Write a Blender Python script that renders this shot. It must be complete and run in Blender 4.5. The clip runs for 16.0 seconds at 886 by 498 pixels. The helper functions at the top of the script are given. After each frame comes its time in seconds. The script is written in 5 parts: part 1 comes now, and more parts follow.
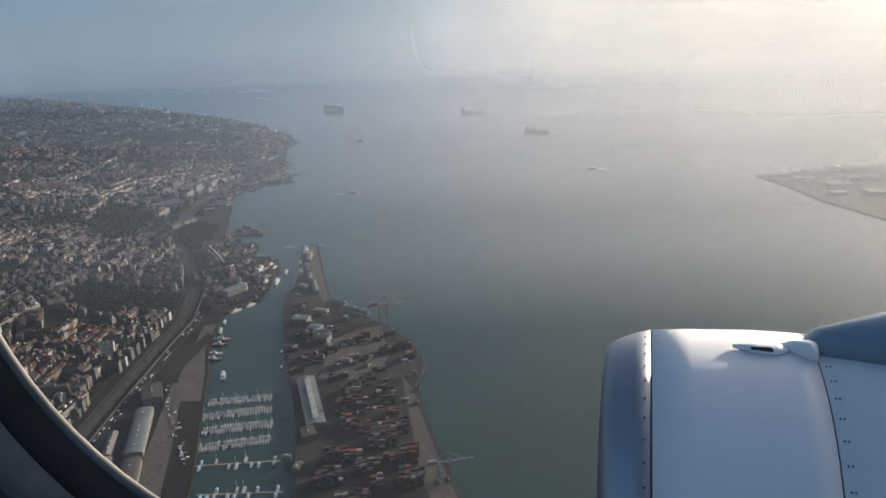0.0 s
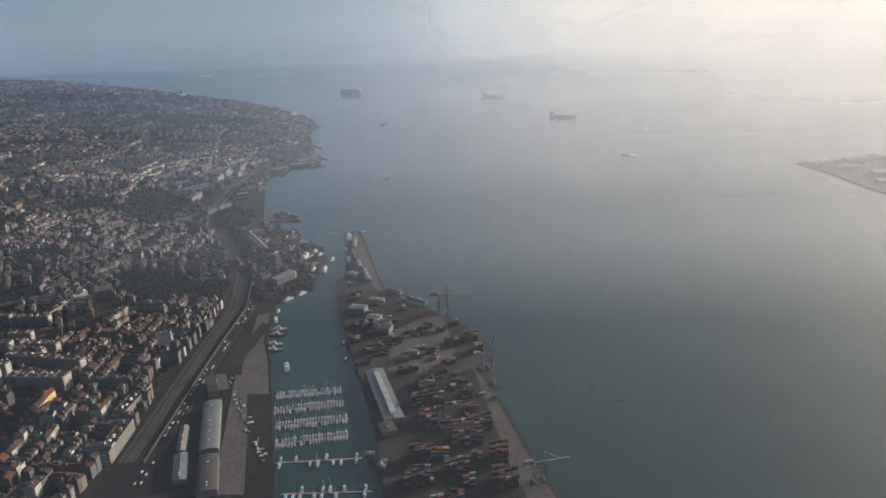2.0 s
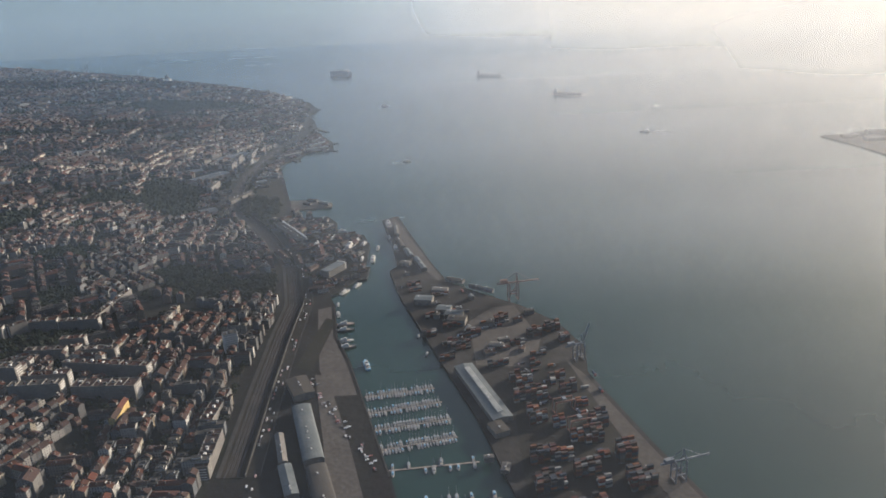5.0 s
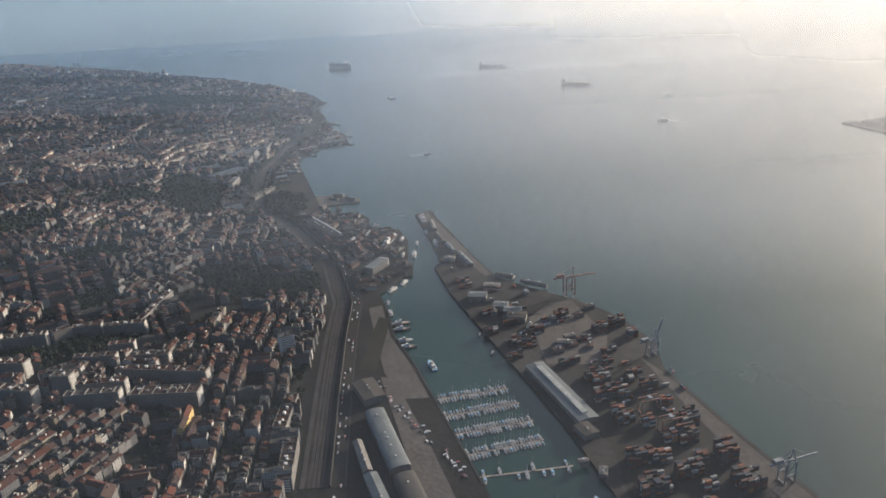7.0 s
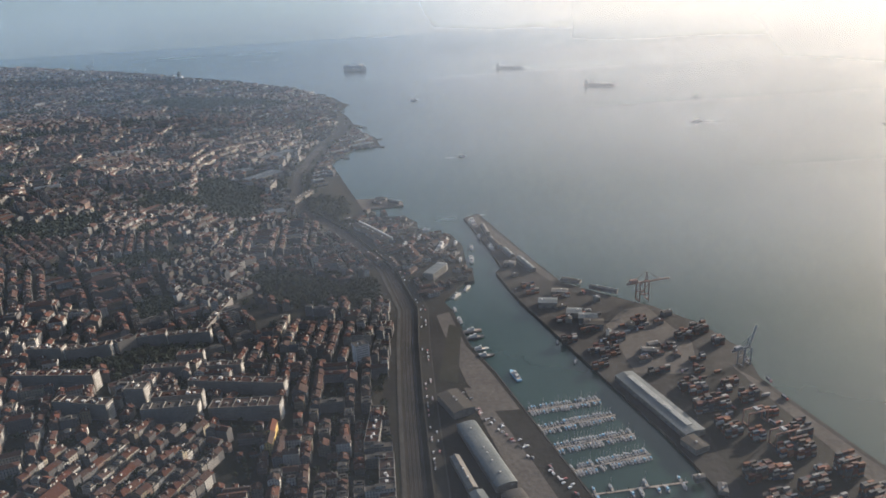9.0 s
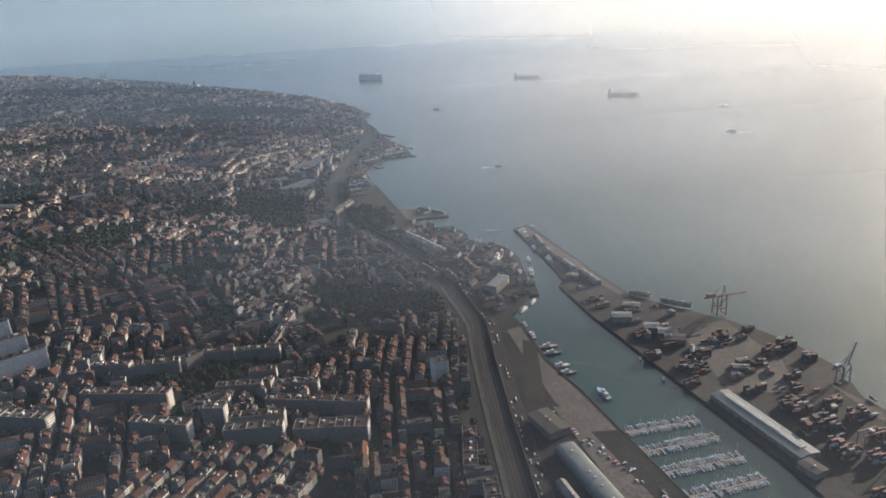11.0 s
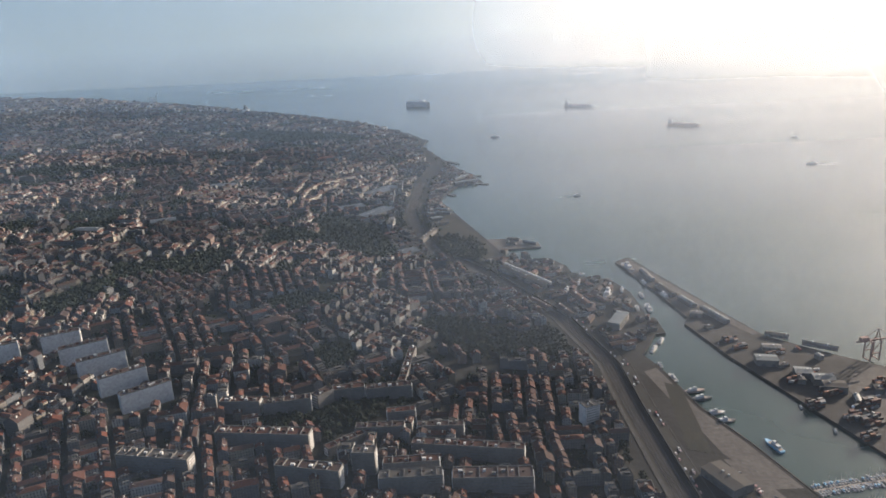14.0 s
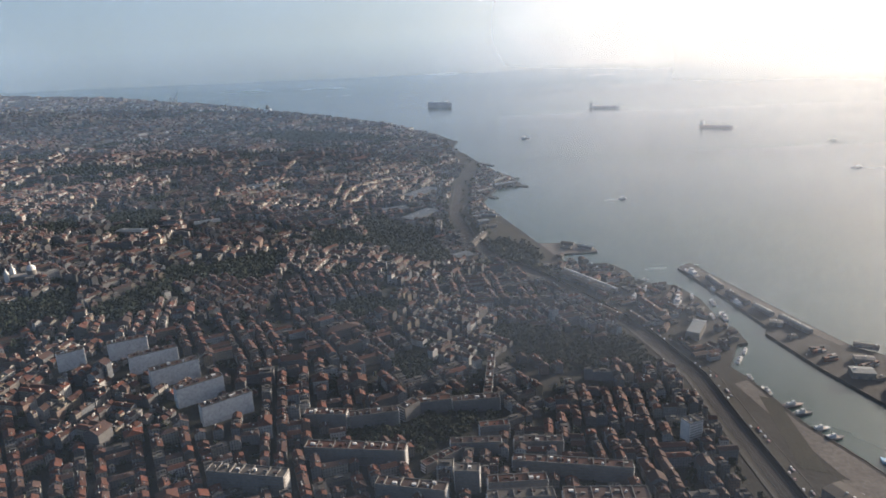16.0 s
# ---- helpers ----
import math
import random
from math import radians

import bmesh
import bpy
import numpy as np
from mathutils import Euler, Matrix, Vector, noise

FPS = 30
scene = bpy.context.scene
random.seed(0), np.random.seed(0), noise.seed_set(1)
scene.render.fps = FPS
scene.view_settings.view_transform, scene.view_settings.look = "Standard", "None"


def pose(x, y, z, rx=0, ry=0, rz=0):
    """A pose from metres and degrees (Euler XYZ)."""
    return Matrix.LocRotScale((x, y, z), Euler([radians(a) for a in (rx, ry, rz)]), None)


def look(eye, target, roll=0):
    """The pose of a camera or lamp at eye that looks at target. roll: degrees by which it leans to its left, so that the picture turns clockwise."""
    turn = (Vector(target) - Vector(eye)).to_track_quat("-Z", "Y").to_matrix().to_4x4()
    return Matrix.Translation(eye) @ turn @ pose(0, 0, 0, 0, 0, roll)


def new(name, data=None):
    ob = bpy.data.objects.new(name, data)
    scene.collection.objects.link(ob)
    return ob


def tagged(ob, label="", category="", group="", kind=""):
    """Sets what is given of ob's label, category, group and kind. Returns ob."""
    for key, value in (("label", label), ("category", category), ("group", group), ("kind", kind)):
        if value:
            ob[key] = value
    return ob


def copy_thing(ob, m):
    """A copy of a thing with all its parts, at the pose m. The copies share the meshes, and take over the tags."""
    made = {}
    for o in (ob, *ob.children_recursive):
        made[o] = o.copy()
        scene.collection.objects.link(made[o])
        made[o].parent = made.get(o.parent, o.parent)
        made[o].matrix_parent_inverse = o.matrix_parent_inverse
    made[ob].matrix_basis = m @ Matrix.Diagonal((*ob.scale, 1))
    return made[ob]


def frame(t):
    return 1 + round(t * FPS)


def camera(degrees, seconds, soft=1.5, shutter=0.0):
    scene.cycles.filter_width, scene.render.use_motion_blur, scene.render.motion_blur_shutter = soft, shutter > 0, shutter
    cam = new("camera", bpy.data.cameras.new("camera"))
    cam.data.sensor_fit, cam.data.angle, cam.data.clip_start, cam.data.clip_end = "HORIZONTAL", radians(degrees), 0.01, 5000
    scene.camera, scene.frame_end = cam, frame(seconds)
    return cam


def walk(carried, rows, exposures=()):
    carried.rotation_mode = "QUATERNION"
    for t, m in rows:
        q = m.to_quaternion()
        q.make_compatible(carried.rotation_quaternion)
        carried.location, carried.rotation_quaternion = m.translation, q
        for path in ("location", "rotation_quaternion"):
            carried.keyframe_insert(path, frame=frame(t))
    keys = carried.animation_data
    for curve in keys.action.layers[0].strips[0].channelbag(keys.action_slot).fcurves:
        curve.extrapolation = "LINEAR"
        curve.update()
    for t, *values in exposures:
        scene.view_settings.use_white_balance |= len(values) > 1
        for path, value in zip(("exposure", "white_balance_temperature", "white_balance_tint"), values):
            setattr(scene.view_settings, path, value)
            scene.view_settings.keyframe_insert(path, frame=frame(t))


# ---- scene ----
from mathutils import geometry

# A harbour city seen from an airliner on its approach: x right, y ahead, z up, the river at z = 0.
cam = camera(63.3, 16.0, 1.7)
PLAN = 0.772  # metres for one unit of the plan
PATH = [  # seconds; eye in plan units; yaw, pitch, roll
    (0, 1.79, 0.80, 437.38, 2.739, -17.149, -2.248),
    (0.5, -21.38, 8.52, 436.65, 2.836, -17.358, -2.030),
    (1, -44.63, 16.27, 435.95, 2.854, -17.587, -1.956),
    (1.5, -67.95, 24.04, 435.26, 2.717, -17.728, -1.820),
    (2, -91.34, 31.85, 434.60, 2.892, -18.329, -1.944),
    (2.5, -114.78, 39.68, 433.96, 2.326, -19.058, -1.737),
    (3, -138.29, 47.55, 433.34, 2.037, -19.171, -1.929),
    (3.5, -161.85, 55.44, 432.74, 1.679, -19.371, -1.942),
    (4, -185.46, 63.37, 432.16, 1.358, -19.545, -2.267),
    (6.5, -304.11, 103.46, 429.54, -0.309, -20.373, -3.303),
    (7, -327.93, 111.57, 429.07, -0.532, -20.545, -3.355),
    (7.5, -351.77, 119.71, 428.62, -0.790, -20.695, -3.343),
    (8, -375.64, 127.88, 428.19, -0.871, -20.604, -3.703),
    (8.5, -399.51, 136.08, 427.77, -0.771, -20.737, -3.632),
    (9, -423.39, 144.31, 427.38, -0.646, -20.368, -3.542),
    (11.5, -542.76, 185.88, 425.75, -0.957, -19.089, -3.300),
    (12, -566.60, 194.28, 425.49, -1.030, -18.209, -3.233),
    (12.5, -590.41, 202.71, 425.26, -0.459, -17.980, -3.230),
    (13, -614.19, 211.16, 425.05, -0.285, -17.703, -3.227),
    (13.5, -637.94, 219.63, 424.88, 0.047, -17.494, -3.093),
    (14, -661.66, 228.13, 424.73, 0.532, -17.406, -2.751),
    (14.5, -685.33, 236.65, 424.62, 0.539, -17.380, -2.520),
    (15, -708.95, 245.19, 424.53, 0.670, -17.183, -2.518),
    (15.5, -732.52, 253.76, 424.48, 0.671, -17.052, -2.458),
    (16, -756.04, 262.34, 424.47, 0.840, -17.332, -2.507),
]
walk(cam, [(t, pose(PLAN * x, PLAN * y, PLAN * z, 90 + pitch, 0, yaw) @ pose(0, 0, 0, 0, 0, roll)) for t, x, y, z, yaw, pitch, roll in PATH],
     [(0, 1.24, 6180, 9), (4, 1.38, 6220, 9), (8, 1.58, 6320, 10), (12, 1.72, 6400, 10.5), (16, 1.79, 6420, 12)])

# ---- world, sun ----
SUN_AZ, SUN_EL = radians(53), radians(14)  # clockwise from +y; height over the horizon
SUN_DIR = Vector((math.sin(SUN_AZ) * math.cos(SUN_EL), math.cos(SUN_AZ) * math.cos(SUN_EL), math.sin(SUN_EL)))
world = bpy.data.worlds.new("sky")
scene.world = world
world.use_nodes = True
wn, wl = world.node_tree.nodes, world.node_tree.links
wn.clear()
sky = wn.new("ShaderNodeTexSky")
sky.sky_type, sky.sun_disc = "NISHITA", False
sky.sun_elevation, sky.sun_rotation = SUN_EL, SUN_AZ
sky.air_density, sky.dust_density, sky.ozone_density, sky.altitude = 1.0, 6.0, 2.5, 0
geo = wn.new("ShaderNodeTexCoord")
sep, low, comb = wn.new("ShaderNodeSeparateXYZ"), wn.new("ShaderNodeMath"), wn.new("ShaderNodeCombineXYZ")
low.operation, low.inputs[1].default_value = "MAXIMUM", 0.0
lift = wn.new("ShaderNodeMath")
lift.operation, lift.inputs[1].default_value, lift.inputs[2].default_value = "MULTIPLY_ADD", 0.75, 0.13
bg, wout = wn.new("ShaderNodeBackground"), wn.new("ShaderNodeOutputWorld")
wl.new(geo.outputs["Generated"], sep.inputs[0])
wl.new(sep.outputs[0], comb.inputs[0]), wl.new(sep.outputs[1], comb.inputs[1])
wl.new(sep.outputs[2], low.inputs[0]), wl.new(low.outputs[0], lift.inputs[0]), wl.new(lift.outputs[0], comb.inputs[2])
# below the horizon the far river goes on, a dimmer mirror of the sky the nearer it comes
dim = wn.new("ShaderNodeMapRange")
dim.inputs["From Min"].default_value, dim.inputs["From Max"].default_value = -0.066, -0.015
dim.inputs["To Min"].default_value, dim.inputs["To Max"].default_value = 0.48, 1.0
shade = wn.new("ShaderNodeVectorMath")
shade.operation = "SCALE"
wl.new(sep.outputs[2], dim.inputs["Value"]), wl.new(dim.outputs[0], shade.inputs["Scale"])
wl.new(comb.outputs[0], sky.inputs[0]), wl.new(sky.outputs[0], shade.inputs[0]), wl.new(shade.outputs[0], bg.inputs[0]), wl.new(bg.outputs[0], wout.inputs[0])
bg.inputs[1].default_value = 0.072
sun = new("sun", bpy.data.lights.new("sun", "SUN"))
sun.data.energy, sun.data.angle, sun.data.color = 5.0, radians(0.6), (1.0, 0.84, 0.66)
sun.matrix_world = look(SUN_DIR * 3000, (0, 0, 0))


# ---- materials ----
def material(name, colors, rough=0.8, metal=0.0, scale=0.2, fine=2.0, bump=0.3, vary=0.0, island=False, spec=0.1, grain=0.55, apart=False):
    """A surface with two scales of variation; vary: how far each piece's own brightness strays."""
    m = bpy.data.materials.new(name)
    m.use_nodes = True
    n, l = m.node_tree.nodes, m.node_tree.links
    b = n["Principled BSDF"]
    b.inputs["Roughness"].default_value, b.inputs["Metallic"].default_value = rough, metal
    b.inputs["Specular IOR Level"].default_value = spec
    tc = n.new("ShaderNodeNewGeometry")
    n1, n2 = n.new("ShaderNodeTexNoise"), n.new("ShaderNodeTexNoise")
    n1.inputs["Scale"].default_value, n2.inputs["Scale"].default_value = scale, fine
    n1.inputs["Detail"].default_value = n2.inputs["Detail"].default_value = 4
    for k in (n1, n2):
        l.new(tc.outputs["Position"], k.inputs["Vector"])
    ramp = n.new("ShaderNodeValToRGB")
    while len(ramp.color_ramp.elements) < len(colors):
        ramp.color_ramp.elements.new(0.5)
    for k, (e, c) in enumerate(zip(ramp.color_ramp.elements, colors)):
        e.position = (k + (0 if apart else 0.5)) / len(colors) if vary else 0.3 + 0.4 * k / max(1, len(colors) - 1)
        e.color = (*c, 1)
    if vary:
        if island:
            l.new(tc.outputs["Random Per Island"], ramp.inputs[0])
        else:
            oi = n.new("ShaderNodeObjectInfo")
            l.new(oi.outputs["Random"], ramp.inputs[0])
        ramp.color_ramp.interpolation = "CONSTANT" if apart else "LINEAR"
    else:
        l.new(n1.outputs["Fac"], ramp.inputs[0])
    mul = n.new("ShaderNodeMix")
    mul.data_type, mul.blend_type = "RGBA", "MULTIPLY"
    mul.inputs["Factor"].default_value = grain
    mix = n.new("ShaderNodeMapRange")
    mix.inputs["From Min"].default_value, mix.inputs["From Max"].default_value = 0.3, 0.7
    mix.inputs["To Min"].default_value, mix.inputs["To Max"].default_value = 0.55, 1.25
    l.new(n2.outputs["Fac"], mix.inputs["Value"])
    l.new(ramp.outputs[0], mul.inputs["A"]), l.new(mix.outputs[0], mul.inputs["B"])
    l.new(mul.outputs["Result"], b.inputs["Base Color"])
    if bump:
        bp = n.new("ShaderNodeBump")
        bp.inputs["Strength"].default_value, bp.inputs["Distance"].default_value = bump, 0.4 / fine
        l.new(n2.outputs["Fac"], bp.inputs["Height"]), l.new(bp.outputs[0], b.inputs["Normal"])
    return m


def windowed(m, wide=2.6, storey=3.0, share=0.36):
    """Adds rows of dark window glass to a wall material, laid out by the wall's own metres."""
    n, l = m.node_tree.nodes, m.node_tree.links
    b = n["Principled BSDF"]
    uv, sp = n.new("ShaderNodeUVMap"), n.new("ShaderNodeSeparateXYZ")
    l.new(uv.outputs[0], sp.inputs[0])
    masks = []
    for out, size, part_ in ((0, wide, share), (1, storey, 0.5)):
        d, f, c, lt = (n.new("ShaderNodeMath") for _ in range(4))
        d.operation, d.inputs[1].default_value = "DIVIDE", size
        f.operation = "FRACT"
        c.operation, c.inputs[1].default_value, c.inputs[2].default_value = "COMPARE", 0.55, part_ / 2
        l.new(sp.outputs[out], d.inputs[0]), l.new(d.outputs[0], f.inputs[0]), l.new(f.outputs[0], c.inputs[0])
        masks.append(c)
    both = n.new("ShaderNodeMath")
    both.operation = "MULTIPLY"
    l.new(masks[0].outputs[0], both.inputs[0]), l.new(masks[1].outputs[0], both.inputs[1])
    src = b.inputs["Base Color"].links[0].from_socket
    mx, rg = n.new("ShaderNodeMix"), n.new("ShaderNodeMapRange")
    mx.data_type = "RGBA"
    mx.inputs["B"].default_value = (0.03, 0.035, 0.045, 1)
    rg.inputs["To Min"].default_value, rg.inputs["To Max"].default_value = 0.85, 0.15
    l.new(both.outputs[0], mx.inputs["Factor"]), l.new(src, mx.inputs["A"]), l.new(mx.outputs["Result"], b.inputs["Base Color"])
    l.new(both.outputs[0], rg.inputs["Value"]), l.new(rg.outputs[0], b.inputs["Roughness"])
    return m


WALLS = [(0.219, 0.215, 0.205), (0.075, 0.075, 0.077), (0.110, 0.100, 0.090), (0.180, 0.170, 0.155), (0.085, 0.082, 0.080), (0.060, 0.059, 0.060), (0.125, 0.105, 0.080), (0.269, 0.265, 0.255), (0.080, 0.077, 0.077), (0.110, 0.080, 0.067), (0.085, 0.090, 0.097), (0.200, 0.180, 0.144), (0.065, 0.063, 0.063), (0.100, 0.095, 0.090), (0.150, 0.144, 0.140), (0.072, 0.070, 0.070)]
ROOFS = [(0.041, 0.018, 0.013), (0.051, 0.022, 0.016), (0.032, 0.018, 0.016), (0.035, 0.024, 0.021), (0.069, 0.026, 0.018), (0.028, 0.020, 0.019), (0.045, 0.029, 0.026)]
M_WALL = windowed(material("painted_render", WALLS, 0.85, scale=0.05, fine=0.5, vary=1, island=True, apart=True))
M_ROOF = material("clay_tiles", ROOFS, 0.9, scale=0.1, fine=0.9, bump=0.6, vary=1, island=True)
M_FLAT = material("roof_felt", [(0.038, 0.035, 0.031), (0.056, 0.051, 0.047), (0.028, 0.028, 0.030), (0.071, 0.066, 0.061)], 0.9, vary=1, island=True)
M_WALL_ONE = windowed(material("house_render", WALLS, 0.85, scale=0.05, fine=0.5, vary=1, apart=True))
M_ROOF_ONE = material("house_tiles", ROOFS, 0.9, scale=0.1, fine=0.9, bump=0.6, vary=1)
M_CONCRETE = material("pale_concrete", [(0.102, 0.095, 0.090), (0.147, 0.139, 0.129)], 0.85, scale=0.08, fine=0.6)
M_WHITE = material("white_paint", [(0.374, 0.367, 0.353), (0.461, 0.454, 0.439)], 0.6, scale=0.3, fine=1.5, bump=0.05)
M_GELCOAT = material("weathered_gelcoat", [(0.230, 0.230, 0.230), (0.297, 0.297, 0.291)], 0.4, scale=0.4, fine=2, bump=0.03)
M_GLASS = material("window_glass", [(0.02, 0.025, 0.03), (0.04, 0.045, 0.05)], 0.15, bump=0, spec=0.6)
M_BAND = material("dusty_window_glass", [(0.065, 0.065, 0.07), (0.10, 0.10, 0.102)], 0.3, scale=0.5, fine=3, bump=0, spec=0.5)
M_APRON = material("worn_concrete", [(0.017, 0.016, 0.017), (0.024, 0.023, 0.023), (0.036, 0.034, 0.033)], 0.9, scale=0.02, fine=0.25)
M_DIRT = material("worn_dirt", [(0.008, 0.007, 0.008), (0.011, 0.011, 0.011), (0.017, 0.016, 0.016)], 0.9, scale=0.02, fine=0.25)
M_PALE = material("pale_concrete_strip", [(0.055, 0.050, 0.047), (0.077, 0.070, 0.065)], 0.9, scale=0.03, fine=0.3)
M_STONE = material("street_stone", [(0.028, 0.027, 0.026), (0.047, 0.046, 0.044)], 0.9, scale=0.05, fine=0.4)
M_ASPHALT = material("asphalt", [(0.016, 0.015, 0.014), (0.023, 0.022, 0.020)], 0.9, scale=0.03, fine=0.4)
M_BALLAST = material("rail_ballast", [(0.016, 0.014, 0.013), (0.031, 0.026, 0.022)], 0.95, scale=0.03, fine=0.5)
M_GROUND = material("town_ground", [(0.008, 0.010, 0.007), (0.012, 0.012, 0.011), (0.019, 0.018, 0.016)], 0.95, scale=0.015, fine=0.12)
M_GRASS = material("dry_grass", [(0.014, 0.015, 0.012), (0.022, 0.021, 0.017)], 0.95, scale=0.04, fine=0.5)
M_LEAF = material("leaves", [(0.010, 0.016, 0.010), (0.018, 0.024, 0.013), (0.013, 0.015, 0.011)], 0.8, scale=0.1, fine=1.5, vary=1, island=True)
M_BARK = material("bark", [(0.08, 0.06, 0.045), (0.12, 0.09, 0.07)], 0.95)
M_SHEETROOF = material("grey_sheet_roof", [(0.083, 0.094, 0.098), (0.120, 0.131, 0.135)], 0.55, scale=0.05, fine=0.8, bump=0.2)
M_DARK = material("dark_steel", [(0.06, 0.06, 0.065), (0.10, 0.10, 0.105)], 0.6)
M_CRANE = material("weathered_crane_paint", [(0.15, 0.165, 0.18), (0.21, 0.22, 0.24)], 0.6, metal=0.2)
M_CRANE_RED = material("faded_red_crane_paint", [(0.16, 0.085, 0.07), (0.22, 0.12, 0.095)], 0.6)
# both hull colours are greyed to hold the haze over the far ships
M_HULL = material("haze_grey_hull", [(0.16, 0.17, 0.19), (0.22, 0.23, 0.25)], 0.5, scale=0.02, fine=0.2)
M_HULL_RED = material("hazed_rust_hull", [(0.20, 0.15, 0.14), (0.26, 0.20, 0.18)], 0.6, scale=0.03, fine=0.2)
M_BLUE = material("blue_paint", [(0.18, 0.34, 0.48), (0.25, 0.42, 0.55)], 0.5)
# both container paints are darkened to hold the shade on the stacks
M_BOX_MANY = material("shade_darkened_paint", [(0.083, 0.034, 0.027), (0.045, 0.036, 0.035), (0.128, 0.053, 0.032), (0.034, 0.041, 0.056), (0.038, 0.038, 0.041), (0.195, 0.188, 0.180), (0.068, 0.026, 0.025), (0.049, 0.051, 0.056), (0.056, 0.038, 0.032)], 0.6, fine=0.8, vary=1, island=True, apart=True)
M_BOX = material("container_paint", [(0.150, 0.049, 0.034), (0.195, 0.188, 0.180), (0.064, 0.045, 0.041), (0.180, 0.075, 0.041), (0.041, 0.056, 0.083), (0.285, 0.277, 0.262), (0.098, 0.034, 0.030), (0.068, 0.068, 0.075)], 0.6, fine=0.8, vary=1, apart=True)
M_PALEWALL = windowed(material("pale_slab_render", [(0.328, 0.328, 0.333), (0.400, 0.400, 0.400)], 0.85, scale=0.05, fine=0.5))
M_AVENUE = windowed(material("cream_avenue_render", [(0.288, 0.263, 0.218), (0.218, 0.198, 0.164), (0.318, 0.302, 0.273), (0.169, 0.154, 0.134)], 0.85, scale=0.05, fine=0.5, vary=1, island=True, apart=True))
M_BLUEROOF = material("blue_grey_sheet_roof", [(0.039, 0.046, 0.054), (0.057, 0.065, 0.072)], 0.5, scale=0.05, fine=0.8, bump=0.2)
M_CHIMNEY = material("chimney_render", [(0.178, 0.167, 0.155), (0.297, 0.280, 0.256), (0.131, 0.077, 0.060), (0.369, 0.357, 0.333)], 0.85, vary=1, island=True, apart=True)
M_ROOFLIGHT = material("dull_rooflight", [(0.20, 0.21, 0.21), (0.28, 0.29, 0.28)], 0.5, scale=0.1, fine=0.8)
M_CAR = material("car_paint", [(0.6, 0.6, 0.6), (0.05, 0.05, 0.06), (0.35, 0.36, 0.38), (0.3, 0.05, 0.04), (0.75, 0.75, 0.75)], 0.3, vary=1, bump=0)
M_WOOD = material("deck_planks", [(0.22, 0.19, 0.16), (0.30, 0.26, 0.22)], 0.85)
M_YELLOW = windowed(material("ochre_render", [(0.348, 0.252, 0.096), (0.396, 0.300, 0.132)], 0.85))
M_FOAM = material("wake_foam", [(0.16, 0.19, 0.19), (0.26, 0.28, 0.28)], 0.7, scale=0.4, fine=2)


def water_material():
    m = material("river_water", [(0.009, 0.027, 0.024), (0.013, 0.033, 0.029)], 0.25, scale=0.004, fine=0.012, bump=0, spec=0.5, grain=0.25)
    n, l = m.node_tree.nodes, m.node_tree.links
    b = n["Principled BSDF"]
    b.inputs["IOR"].default_value = 1.33
    # wind lanes: long streaks of smoother and rougher water
    g, st, w, rg = n.new("ShaderNodeNewGeometry"), n.new("ShaderNodeMapping"), n.new("ShaderNodeTexNoise"), n.new("ShaderNodeMapRange")
    st.inputs["Rotation"].default_value, st.inputs["Scale"].default_value = (0, 0, 0.35), (0.0007, 0.0035, 1)
    w.inputs["Scale"].default_value, w.inputs["Detail"].default_value = 1.0, 5
    rg.inputs["From Min"].default_value, rg.inputs["From Max"].default_value = 0.3, 0.7
    rg.inputs["To Min"].default_value, rg.inputs["To Max"].default_value = 0.215, 0.275
    l.new(g.outputs["Position"], st.inputs["Vector"]), l.new(st.outputs[0], w.inputs["Vector"])
    l.new(w.outputs["Fac"], rg.inputs["Value"]), l.new(rg.outputs[0], b.inputs["Roughness"])
    return m


